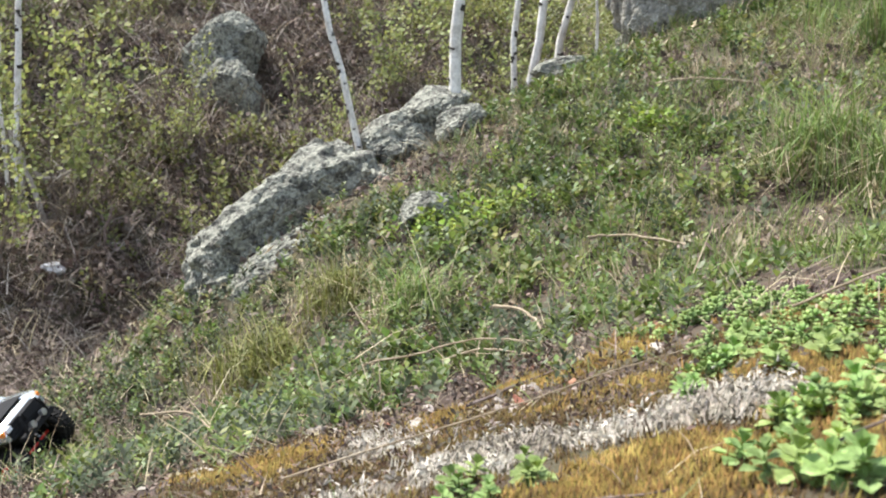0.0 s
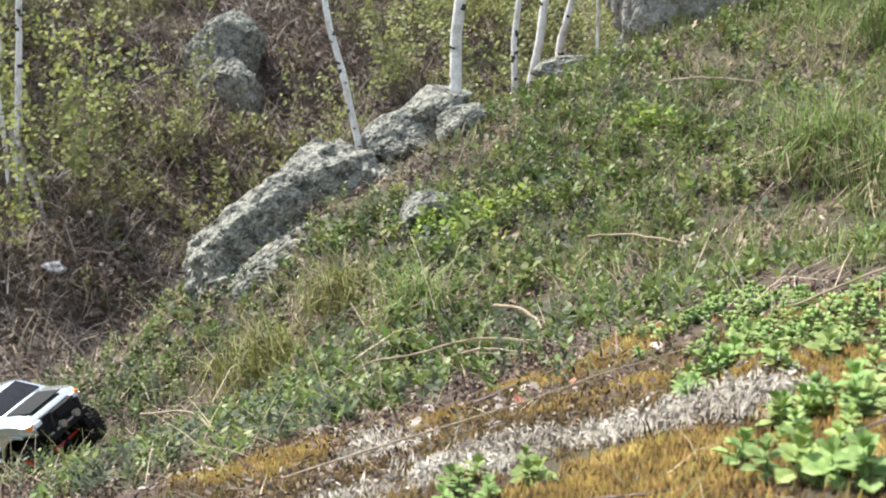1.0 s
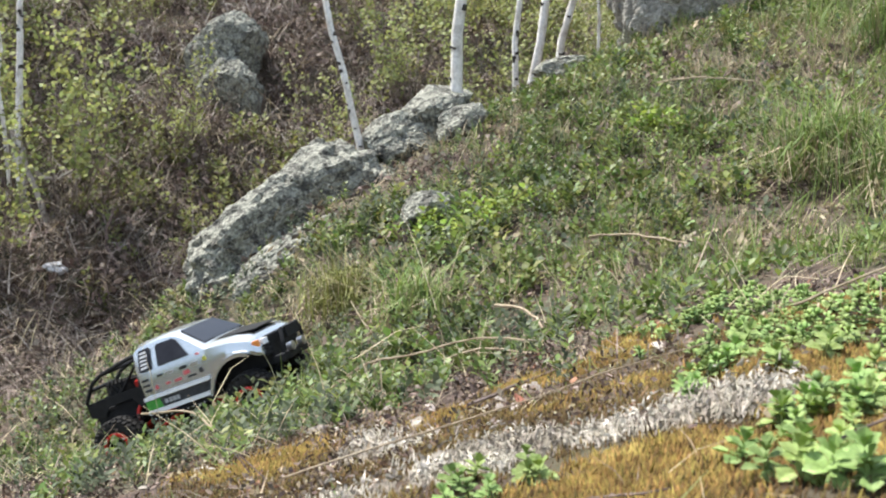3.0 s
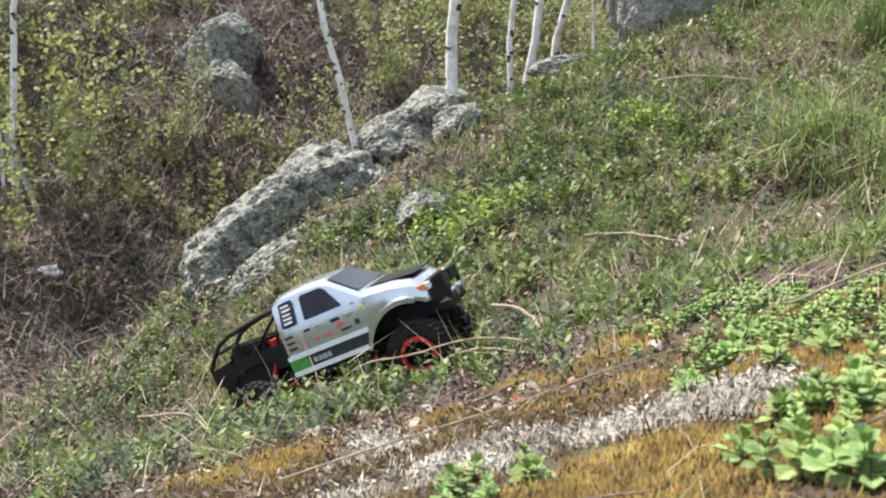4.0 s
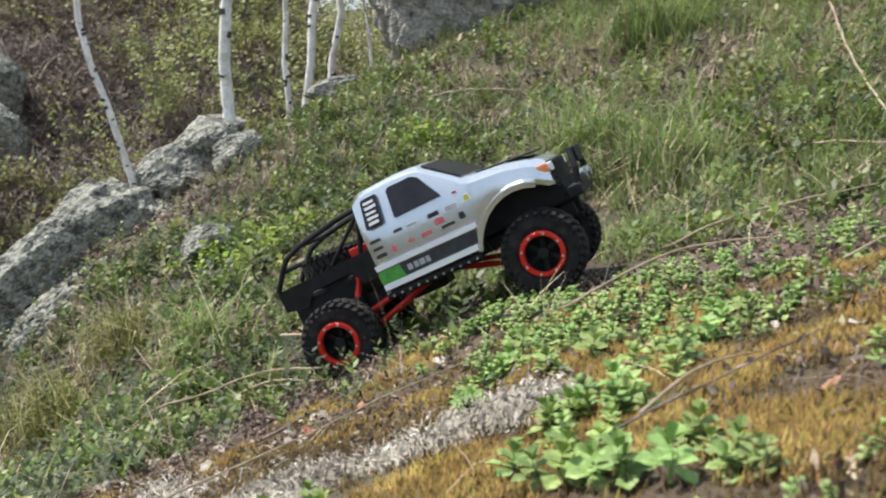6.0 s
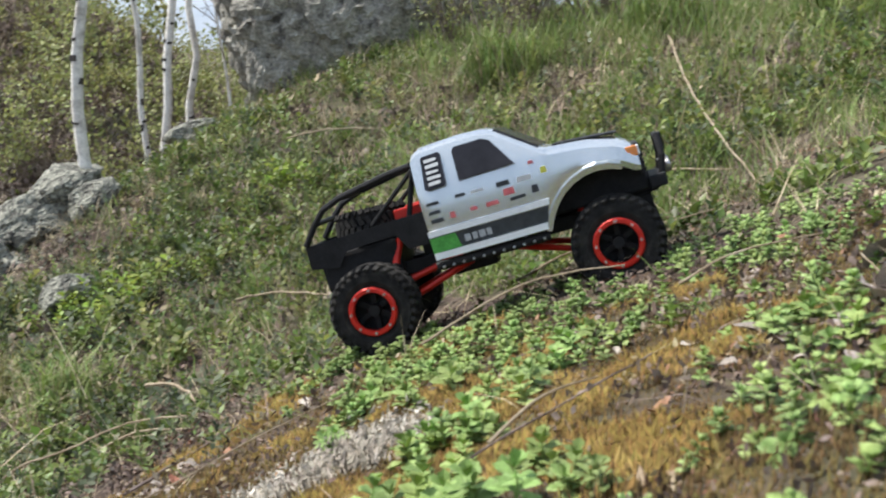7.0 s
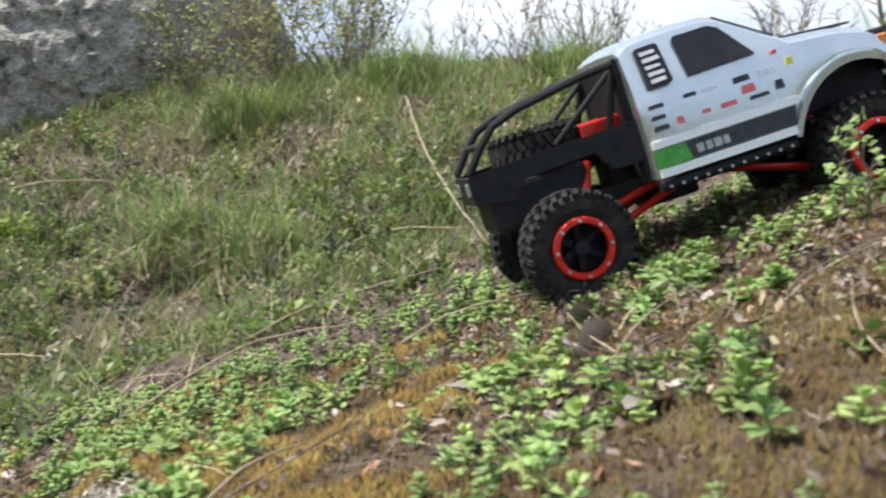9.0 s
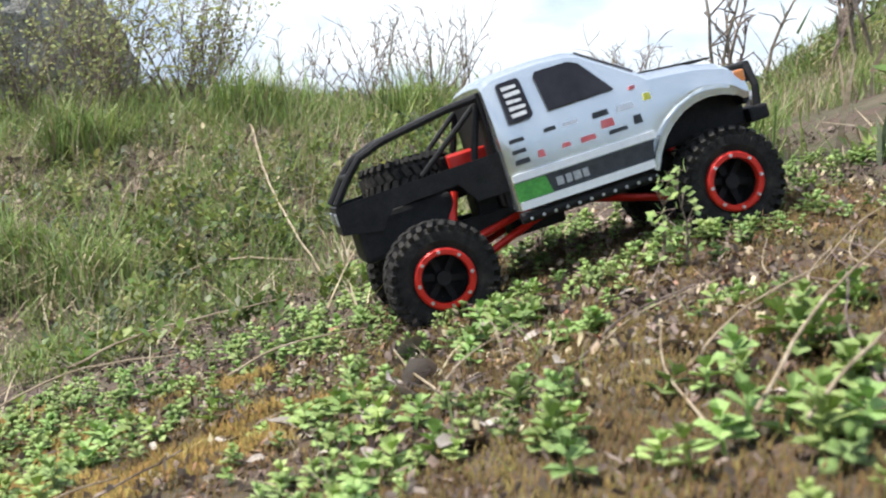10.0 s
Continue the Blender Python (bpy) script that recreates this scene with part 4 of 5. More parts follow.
# stonecrop: fleshy rosettes on short stems
def sedum_shape(rng, n=12):
    """One connected plant: leaves spring from shared nodes of the stem."""
    tall = rng.uniform(0.010, 0.026)
    lean = rng.normal(0, 0.2, 2)
    verts = [np.array([lean[0] * f * tall, lean[1] * f * tall, tall * f]) for f in [-0.5, 0.35, 0.7, 1.0]]
    faces = []
    ring = len(verts)
    for j in range(3):
        o = 0.0017 * np.array([math.cos(2.094 * j), math.sin(2.094 * j), 0])
        verts += [verts[0] + o, verts[2] + o]
    for j in range(3):
        p, q = ring + 2 * j, ring + 2 * ((j + 1) % 3)
        faces += [(p, q, q + 1), (p, q + 1, p + 1), (p + 1, q + 1, 3), (p, 1, q)]
    faces += [(ring + 1, 1, 2), (ring + 3, 2, 1)]
    for i in range(n):
        f = i / (n - 1)
        node = 1 + min(2, int(f * 3))
        a = 2.4 * i
        el = -0.05 + 1.2 * f * f + rng.uniform(-0.15, 0.2)
        d = np.array([math.cos(a) * math.cos(el), math.sin(a) * math.cos(el), math.sin(el)])
        s = np.array([-math.sin(a), math.cos(a), 0.0])
        up = np.cross(d, s)
        b = verts[node]
        l = 0.0150 * (1.05 - 0.45 * f) * rng.uniform(0.85, 1.15)
        w = l * 0.42
        k = len(verts)
        verts += [b + d * l * 0.40 + s * w * 0.62 + up * w * 0.2, b + d * l * 0.80 + s * w * 0.95 + up * w * 0.25, b + d * l * 1.08 - up * w * 0.1,
                  b + d * l * 0.80 - s * w * 0.95 + up * w * 0.25, b + d * l * 0.40 - s * w * 0.62 + up * w * 0.2, b + d * l * 0.62, b + d * l * 0.6 - up * w * 0.12]
        c1, c2 = k + 5, k + 6
        loop = [node, k, k + 1, k + 2, k + 3, k + 4]
        for j in range(6):
            p, q = loop[j], loop[(j + 1) % 6]
            faces += [(p, q, c1), (q, p, c2)]
    return verts, faces


SEDUMS = [sedum_shape(rng0) for _ in range(9)]
spots = spread_over(9000, 0.0, 1.9, 0.05, 1.62, sedum_at, (0.42, 0.85), 0.25, 0.002)
dist = np.hypot(spots[:, 0], spots[:, 1])
spots[:, 3] *= 1 + 0.3 * blob(spots[:, 0], spots[:, 1], 0.28, 0.70, 0.10, 0.2)
spots = spots[(dist > 0.46) | ((spots[:, 0] > 0.2) & (dist > 0.40))]
dist = np.hypot(spots[:, 0], spots[:, 1])
near_ones = spots[(spots[:, 1] < 1.02) & (spots[:, 0] < 0.82)][:120]
keys = {tuple(r[:2]) for r in near_ones}
others = np.array([r for r in spots if tuple(r[:2]) not in keys])
big = np.random.default_rng(8)
CLUMPS = ((0.262, 0.98, 6), (0.307, 0.945, 6), (0.31, 1.12, 6), (0.21, 0.93, 4), (0.245, 0.73, 8), (0.235, 0.62, 6), (0.19, 0.66, 3), (0.236, 0.56, 5), (0.275, 0.68, 7), (0.02, 0.80, 3), (0.073, 0.77, 2),
          (0.39, 0.85, 5), (0.44, 0.885, 5), (0.466, 0.54, 4), (0.41, 0.43, 3), (0.515, 0.63, 4), (0.646, 0.64, 6), (0.71, 0.66, 6), (0.745, 0.73, 6), (0.534, 0.434, 4), (0.655, 0.52, 4), (0.455, 0.345, 4),
          (0.44, 0.28, 3), (0.56, 0.34, 6), (0.47, 0.25, 4), (0.592, 0.312, 4), (0.255, 0.50, 6), (0.285, 0.56, 5), (0.21, 0.60, 4), (0.475, 0.205, 4), (0.55, 0.243, 5), (0.664, 0.347, 4))
for cx, cy, k in CLUMPS:
    for _ in range(max(3, round(0.9 * k))):
        px, py = cx + big.normal(0, 0.014), cy + big.normal(0, 0.018)
        if math.hypot(px, py) > 0.44:
            near_ones = np.vstack([near_ones, [px, py, float(height(px, py)) + 0.002, big.uniform(0.72, 1.12), big.uniform(0, 6.28), abs(big.normal(0, 0.2)), big.uniform(0, 6.28)]])
sedum_meshes = [mesh_from("stonecrop", v, f, M_SEDUM_ONE) for v, f in SEDUMS]
for i, (x, y, z, s, a, le, ld) in enumerate(near_ones):
    ob = new("stonecrop", sedum_meshes[i % len(sedum_meshes)])
    ob.matrix_world = Matrix.Translation((x, y, z)) @ Matrix.Rotation(le, 4, (-math.sin(ld), math.cos(ld), 0)) @ Matrix.Rotation(a, 4, "Z") @ Matrix.Diagonal((s, s, s, 1))
    tagged(ob, "light green fleshy stonecrop rosette on mossy ground", "plant", "stonecrop plants")
stuff("stonecrop_carpet", "light green stonecrop rosettes along the truck's track", "plant", [(v, f, 0) for v, f in SEDUMS], others, [M_SEDUM])

# grey-green herbs and small-leaved shrublets
herb_keep = lambda x, y: np.clip(0.42 + 0.9 * value_noise(x * 5, y * 5, 41), 0, 1) * np.clip((0.45 - x) / 0.7, 0.08, 1) * np.clip((y - 1.28 - 0.1 * value_noise(x * 6, y * 6, 42)) / 0.15, 0, 1) * np.clip((0.25 - edge_of(x, y)) / 0.3, 0, 1) * (1 - 0.6 * blob(x, y, -0.42, 3.18, 0.45, 0.2, 0.47))
stuff("herbs", "grey-green feathery herbs on the lower slope", "herb", [(*frond(14, 0.055, 0.022, rng0), k % 2) for k in range(10)],
      spread_over(9000, -2.0, 0.9, 1.25, 3.5, herb_keep, (0.5, 1.2), 0.3), [M_HERB, M_LEAF])


def leafy_at(x, y):
    patch = np.clip(0.34 + 1.3 * value_noise(x * 2.6, y * 2.6, 51) + 0.8 * value_noise(x * 7, y * 7, 52), 0, 1)
    bright = 0.6 * blob(x, y, 0.25, 3.0, 0.4, 0.45)
    bare = 0.75 * blob(x, y, -0.42, 3.18, 0.45, 0.2, 0.47) + 0.6 * blob(x, y, 0.0, 3.35, 0.22, 0.3)
    upper = 0.3 * np.clip(1.7 - x, -0.8, 1) * np.clip((x - 0.3) / 0.4, 0, 1) * np.clip((y - 2.1) / 0.3, 0, 1)
    return np.clip(patch + bright + upper - bare, 0, 1) * np.clip((y - 1.75 + 0.15 * x) / 0.3, 0, 1) * np.clip((0.1 - edge_of(x, y)) / 0.25, 0, 1)


stuff("low_shrubs", "low glossy green shrublets covering the bank", "shrub", [(*leaf_quads(15, 0.02, 0.019 - 0.004 * (k % 3), 0.0062 - 0.0012 * (k % 3), 0.7, rng0, tall=0.04), (0, 0, 1, 0, 2)[k % 5]) for k in range(15)],
      spread_over(17000, -1.2, 3.2, 1.7, 4.8, leafy_at, (0.6, 1.4), 0.3), [M_LEAF, M_HERB, M_LEAF_DIM])
fresh = lambda x, y: blob(x, y, 0.22, 2.90, 0.36, 0.28, 0.3) * np.clip(0.5 + 1.2 * value_noise(x * 5, y * 5, 57), 0, 1)
stuff("fresh_shrubs", "bright yellow-green young shrublets on the bank", "shrub", [(*leaf_quads(15, 0.022, 0.017, 0.0062, 0.7, rng0, tall=0.05), 0) for _ in range(8)],
      spread_over(2600, -0.2, 1.2, 2.6, 3.6, fresh, (0.7, 1.4), 0.3), [M_LEAF_FRESH])
track_leaves = lambda x, y: np.exp(-((y - (1.72 - 0.35 * x)) / 0.22) ** 2) * np.clip(0.5 + value_noise(x * 6, y * 6, 55), 0, 1)
stuff("track_side_shrubs", "small bright green leafy plants beside the track", "plant", [(*leaf_quads(10, 0.012, 0.019, 0.0055, 0.8, rng0, tall=0.03), 0) for _ in range(8)],
      spread_over(2600, -0.5, 1.7, 1.2, 2.2, track_leaves, (0.6, 1.2), 0.3), [M_LEAF])

# grass and straw
bank_keep = lambda x, y: np.clip((0.2 - edge_of(x, y)) / 0.25, 0, 1) * np.clip((y - 1.55 + 0.25 * x) / 0.3, 0, 1)
grass_keep = lambda x, y: bank_keep(x, y) * np.clip(0.32 + 0.52 * x + 0.5 * value_noise(x * 3, y * 3, 61), 0.05, 1)
stuff("grass", "fine green grass on the bank", "grass", [(*blade_tuft(12, 0.018, 0.11, 0.0012, 0.35, rng0, 0.6), 0 if k % 4 else 1) for k in range(12)],
      spread_over(9500, -1.4, 3.6, 1.2, 4.8, grass_keep, (0.4, 1.1), 0.25), [M_GRASS, M_STRAW])
crest_keep = lambda x, y: np.clip((y - 0.72 * x - 0.30) / 0.25, 0.0, 1) * np.clip((height(x, y, False) - 0.12) / 0.12, 0, 1) * np.clip((0.2 - edge_of(x, y)) / 0.25, 0, 1) * np.clip(0.6 + 0.7 * value_noise(x * 2, y * 2, 63), 0, 1)
stuff("crest_grass", "taller green grass along the crest", "grass", [(*blade_tuft(16, 0.022, 0.13, 0.0016, 0.28, rng0, 0.5), 0 if k % 5 else 1) for k in range(10)],
      spread_over(5200, 0.6, 5.2, 0.6, 4.9, crest_keep, (0.5, 1.2), 0.2), [M_GRASS, M_STRAW])
straw_keep = lambda x, y: np.clip((y - 1.12 + 0.9 * np.clip(x - 0.5, 0, 1)) / 0.2, 0, 1) * np.clip((0.15 - edge_of(x, y)) / 0.2, 0, 1) * np.clip(0.35 + 0.6 * value_noise(x * 2.5, y * 2.5, 71) + blob(x, y, -0.52, 2.45, 0.25, 0.15) + 0.7 * blob(x, y, 1.15, 1.5, 0.5, 0.25) + 0.4 * blob(x, y, 1.5, 2.6, 0.9, 0.9), 0.05, 1) * np.clip(0.25 + 1.2 * (y - 1.9) + 0.8 * np.clip(x - 0.5, 0, 2), 0.25, 1)
stuff("dry_grass", "bleached dry grass stems lying on the slope", "grass", [(*blade_tuft(5, 0.02, 0.12, 0.0010, 1.3, rng0, 0.25), 0 if k % 3 else 1) for k in range(12)],
      spread_over(15000, -1.5, 3.4, 0.45, 4.6, straw_keep, (0.4, 1.15), 0.2, 0.006), [M_STRAW, M_TWIG])
straws = lambda x, y: bank_keep(x, y) * np.clip(0.35 + 0.8 * value_noise(x * 1.7, y * 1.7, 75), 0.05, 1)
stuff("long_straws", "long bleached grass stalks lying over the bank", "grass", [(*blade_tuft(2, 0.05, 0.30, 0.0011, 1.25, rng0, 0.3), 0) for _ in range(9)],
      spread_over(900, -1.3, 3.4, 1.3, 4.4, straws, (0.4, 1.2), 0.15, 0.03), [M_STRAW])
near_blades = lambda x, y: 0.22 + 0.3 * value_noise(x * 6, y * 6, 72) + 0.5 * blob(x, y, 0.8, 0.45, 0.45, 0.3)
stuff("thin_stems", "thin dry and green stems among the stonecrop", "grass", [(*blade_tuft(4, 0.02, 0.06, 0.0008, 1.25, rng0, 0.35), k % 3) for k in range(9)],
      spread_over(2200, -0.4, 1.9, 0.2, 1.6, near_blades, (0.5, 1.3), 0.2), [M_STRAW, M_GRASS, M_TWIG])

# rougher turf over the rest of the hillside, out of the gully
outer = lambda x, y: np.clip(0.55 + 0.8 * value_noise(x * 0.8, y * 0.8, 73), 0, 1) * ((x < -0.75) | (x > 1.35) | (y < 0.05)) * (np.hypot(x, y) > 0.55) * np.clip((0.2 - edge_of(x, y)) / 0.3, 0, 1)
stuff("outer_turf", "rough green and dry turf around the slope", "turf", [(*blade_tuft(14, 0.05, 0.10, 0.0035, 0.6, rng0, 0.7), (0, 0, 1, 2)[k % 4]) for k in range(12)] ,
      spread_over(9000, -7.0, 8.0, -7.0, 6.5, lambda x, y: outer(x, y) * ~((x > 1.3) & (y > 0.55 * x) & (np.hypot(x, y) < 4.5)) * ~((x > -2.0) & (x < 0) & (y > 1.5)), (0.7, 1.5), 0.3), [M_GRASS, M_STRAW, M_HERB])
stuff("outer_shrubs", "low leafy shrublets around the slope", "shrub", [(*leaf_quads(12, 0.05, 0.035, 0.012, 0.7, rng0, tall=0.06), 0) for _ in range(8)],
      spread_over(9000, -7.0, 8.0, -7.0, 6.5, lambda x, y: outer(x + 3, y + 1) * outer(x, y) * ~((x > 1.3) & (y > 0.55 * x) & (np.hypot(x, y) < 4.5)) * ~((x > -2.0) & (x < 0) & (y > 1.5)), (0.7, 1.5), 0.3), [M_LEAF])


def tussock(x, y, r, tall, seed, label, dry=0.25):
    rng = np.random.default_rng(seed)
    v, f = blade_tuft(int(420 * r / 0.1), r * 0.42, tall * 1.2, 0.0019, 0.5, rng, 1.7)
    ob = new("grass_tussock", mesh_from("grass_tussock", v, f, M_TUSSOCK if dry == 0.25 else M_GRASS))
    ob.location = on_ground(x, y)
    tagged(ob, label, "grass tussock", "grass tussocks")
    v, f = blade_tuft(int(190 * r / 0.1 * dry / 0.25), r * 0.5, tall * 0.9, 0.0014, 1.0, rng, 1.0)
    d = new("thatch", mesh_from("thatch", v, f, M_STRAW))
    d.parent = ob
    d["label"] = "bleached dry blades"
    d["kind"] = "stuff"


tussock(-0.40, 2.50, 0.15, 0.20, 81, "large arching green grass tussock with dry blades")
tussock(-0.22, 2.60, 0.11, 0.17, 82, "arching green grass tussock below the outcrop")
tussock(-0.05, 2.20, 0.09, 0.14, 83, "grey-green grass tussock beside the track", 0.5)
tussock(0.80, 2.30, 0.12, 0.22, 84, "tall thin grass tussock on the bank", 0.5)
tussock(0.88, 2.05, 0.10, 0.18, 85, "half-dry grass tussock on the bank", 0.6)
tussock(1.55, 1.12, 0.11, 0.18, 86, "green grass tussock beyond the front wheel", 0.2)
tussock(1.75, 3.0, 0.14, 0.24, 87, "bright green grass tussock below the crest", 0.15)
tussock(2.0, 2.5, 0.13, 0.22, 88, "green grass tussock near the crest", 0.2)
tussock(1.25, 3.1, 0.12, 0.22, 89, "green grass tussock below a boulder", 0.3)


# single stems, twigs and roots lying about
def stem(points, r, mat, label, name="grass_straw"):
    bm = bmesh.new()
    pts = [Vector(p) for p in points]
    if name == "grass_straw":
        pts = [p + Vector((0, 0, 0.022 if 0 < i < len(pts) - 1 else 0.012)) for i, p in enumerate(pts)]
    line = []
    for i in range(len(pts) - 1):
        p0, p1, p2, p3 = pts[max(i - 1, 0)], pts[i], pts[i + 1], pts[min(i + 2, len(pts) - 1)]
        for k in range(6):
            t = k / 6
            line.append(0.5 * ((2 * p1) + (p2 - p0) * t + (2 * p0 - 5 * p1 + 4 * p2 - p3) * t * t + (3 * p1 - p0 - 3 * p2 + p3) * t ** 3))
    line.append(pts[-1])
    line = [p + Vector((noise.noise(p * 30), noise.noise(p * 30 + Vector((5, 0, 0))), noise.noise(p * 30 + Vector((9, 0, 0))))) * r * 1.2 for p in line]
    add_tube(bm, line, [r * (1.1 - 0.6 * i / len(line)) for i in range(len(line))], 6)
    me = bpy.data.meshes.new(name)
    bm.to_mesh(me)
    bm.free()
    me.materials.append(mat)
    return tagged(new(name, me), label, "stem")


stem([(-0.21, 1.80, -0.385), (-0.13, 1.76, -0.325), (-0.04, 1.70, -0.285), (0.045, 1.62, -0.235), (0.129, 1.47, -0.182)], 0.0022, M_STRAW, "long bleached arching grass stem beside the track")
stem([(0.085, 1.80, -0.225), (0.125, 1.70, -0.213), (0.142, 1.55, -0.19)], 0.0032, M_STRAW, "short bleached bent stem in the green plants")
stem([(-0.60, 2.10, -0.535), (-0.47, 1.95, -0.48), (-0.34, 1.56, -0.35)], 0.0028, M_STRAW, "bleached stem lying among herbs")
stem([(-0.154, 1.0, -0.168), (-0.074, 0.956, -0.133), (0.059, 0.945, -0.085), (0.14, 0.99, -0.072), (0.259, 1.055, -0.050)], 0.0012, M_STRAW, "long straw stem lying across the lichen")
stem([(0.03, 1.25, -0.178), (0.146, 1.343, -0.164), (0.26, 1.40, -0.145)], 0.0022, M_TWIG, "brown twig lying on the moss", "twig")
stem([(0.294, 2.23, -0.202), (0.368, 2.10, -0.180), (0.40, 1.80, -0.12)], 0.0024, M_STRAW, "bleached stem over the track side plants")
stem([(0.05, 0.70, -0.04), (0.111, 0.666, -0.017), (0.19, 0.64, 0.008)], 0.0013, M_TWIG, "brown stalk crossing the near moss", "twig")
stem([(0.20, 0.60, 0.035), (0.262, 0.624, 0.052), (0.40, 0.66, 0.082)], 0.0012, M_TWIG, "brown stalk lying under the stonecrop", "twig")
stem([(1.60, 2.75, 0.24), (1.356, 2.239, 0.13), (1.173, 1.807, 0.055), (1.041, 1.488, 0.03)], 0.0030, M_STRAW, "long curved bleached stem hanging down the bank")
stem([(0.979, 1.915, -0.028), (1.052, 1.87, 0.0), (1.12, 1.68, 0.026)], 0.0030, M_STRAW, "bleached stem across the dry grass")
stem([(0.583, 1.388, -0.043), (0.70, 1.40, -0.018), (0.869, 1.344, 0.029)], 0.0020, M_STRAW, "long straw stem beside the stonecrop belt")
stem([(0.58, 0.94, 0.04), (0.64, 0.925, 0.058), (0.73, 0.89, 0.083)], 0.0014, M_STRAW, "straw stem lying under the stonecrop")
stem([(0.47, 0.245, 0.182), (0.588, 0.296, 0.197), (0.731, 0.34, 0.222), (0.85, 0.37, 0.255)], 0.0010, M_STRAW, "long bleached stalk lying up the slope")
stem([(0.70, 0.50, 0.172), (0.62, 0.38, 0.18), (0.55, 0.30, 0.187)], 0.0012, M_TWIG, "dry brown stalk on bare litter", "twig")
stem([(0.455, 0.21, 0.190), (0.524, 0.225, 0.200), (0.64, 0.25, 0.225)], 0.0009, M_STRAW, "bleached stalk among stonecrop")
stem([(0.00, 1.80, -0.32), (0.06, 1.66, -0.265), (0.125, 1.50, -0.21)], 0.0024, M_STRAW, "bleached stem on litter")
stem([(0.253, 0.606, 0.048), (0.29, 0.615, 0.058), (0.34, 0.625, 0.072)], 0.0012, M_STRAW, "short straw on the moss")
stem([(0.36, 1.115, -0.03), (0.467, 1.077, 0.020), (0.569, 1.034, 0.045)], 0.0016, M_STRAW, "thin straw stem arching over stonecrop")
stem([(0.60, 3.20, 0.03), (0.70, 3.08, 0.045), (0.83, 2.95, 0.05)], 0.0025, M_STRAW, "bleached stem on the bank")
stem([(-1.669, 5.540, -1.302), (-1.655, 5.580, -1.115), (-1.736, 5.634, -0.982), (-1.709, 5.674, -0.795)], 0.013, M_TWIG, "dark crooked dead stick standing in the gully", "stick")
stem([(-2.296, 5.960, -0.435), (-2.193, 5.882, -0.655), (-2.090, 5.805, -0.938), (-2.064, 5.779, -1.183)], 0.020, M_ROOT, "pale exposed root below a birch", "root")
stem([(-2.193, 5.882, -0.629), (-2.090, 5.908, -0.680), (-1.974, 5.960, -0.629), (-1.922, 6.011, -0.474)], 0.013, M_ROOT, "pale forked root in the gully", "root")
stem([(-2.219, 5.908, -0.603), (-2.245, 5.831, -0.887), (-2.206, 5.779, -1.145)], 0.011, M_ROOT, "thin pale root hanging into the gully", "root")

srng = random.Random(12)
for i in range(26):
    x, y, a, l = srng.uniform(0.50, 1.15), srng.uniform(0.18, 0.62), srng.uniform(-0.2, 1.2), srng.uniform(0.08, 0.22)
    ends = [on_ground(x + math.cos(a) * l * f, y + math.sin(a) * l * f + 0.012 * math.sin(3 * f), 0.004 + 0.02 * f) for f in (0, 0.5, 1)]
    stem(ends, srng.uniform(0.0007, 0.0012), (M_STRAW, M_TWIG, M_STRAW)[i % 3], "thin dry stalk lying up the slope", "dry_straw")


# dead leaves
def dead_leaf(rng):
    bm = bmesh.new()
    grid = []
    curl, twist = rng.uniform(-0.5, 0.7), rng.uniform(-0.4, 0.4)
    for i in range(6):
        u = i / 5 * 2 - 1
        w = 0.55 * math.sqrt(max(0.0, 1 - abs(u) ** 2.2)) + 0.03
        row = []
        for j in range(4):
            v = (j / 3 * 2 - 1) * w * rng.uniform(0.85, 1.1)
            row.append(bm.verts.new((u, v, curl * (u * u) * 0.5 + 0.45 * abs(v) * rng.uniform(0.5, 1.2) + twist * u * v)))
        grid.append(row)
    for a, b in zip(grid, grid[1:]):
        for j in range(3):
            bm.faces.new((a[j], b[j], b[j + 1], a[j + 1]))
    me = bpy.data.meshes.new("dead_leaf")
    for f in bm.faces:
        f.smooth = True
    bm.to_mesh(me)
    bm.free()
    return me


lrng = random.Random(4)
LEAVES = [dead_leaf(lrng) for _ in range(7)]
for m in LEAVES[:5]:
    m.materials.append(M_DEAD)
for m in LEAVES[5:]:
    m.materials.append(M_RUST_ONE)
HERO = [(0.571, 0.614, 0.021, 80, 60), (0.45, 0.42, 0.021, 20, 15), (0.49, 0.45, 0.017, 60, 15), (0.462, 0.71, 0.015, 40, 20), (0.60, 0.40, 0.014, 100, 20),
        (0.545, 0.60, 0.026, 20, 40), (0.575, 0.635, 0.020, 60, 10), (0.49, 0.67, 0.018, 120, -15), (0.52, 0.60, 0.015, 200, 5), (0.64, 0.72, 0.022, 80, 65), (0.50, 0.56, 0.016, 30, 12), (0.68, 0.60, 0.017, 150, 8),
        (0.60, 0.49, 0.015, 10, 15), (0.75, 0.66, 0.017, 80, 30), (0.71, 0.70, 0.015, 140, 22), (0.47, 0.60, 0.014, 40, 25), (0.83, 0.66, 0.015, 70, 12), (0.56, 0.70, 0.014, 15, 30)]
for i in range(80):
    HERO.append((lrng.uniform(0.42, 1.2), lrng.uniform(0.15, 1.0), lrng.uniform(0.005, 0.0095), lrng.uniform(0, 360), lrng.uniform(-25, 35)))
for i in range(40):
    HERO.append((lrng.gauss(-0.05, 0.16), lrng.gauss(1.28, 0.08), lrng.uniform(0.006, 0.013), lrng.uniform(0, 360), lrng.uniform(-25, 35)))
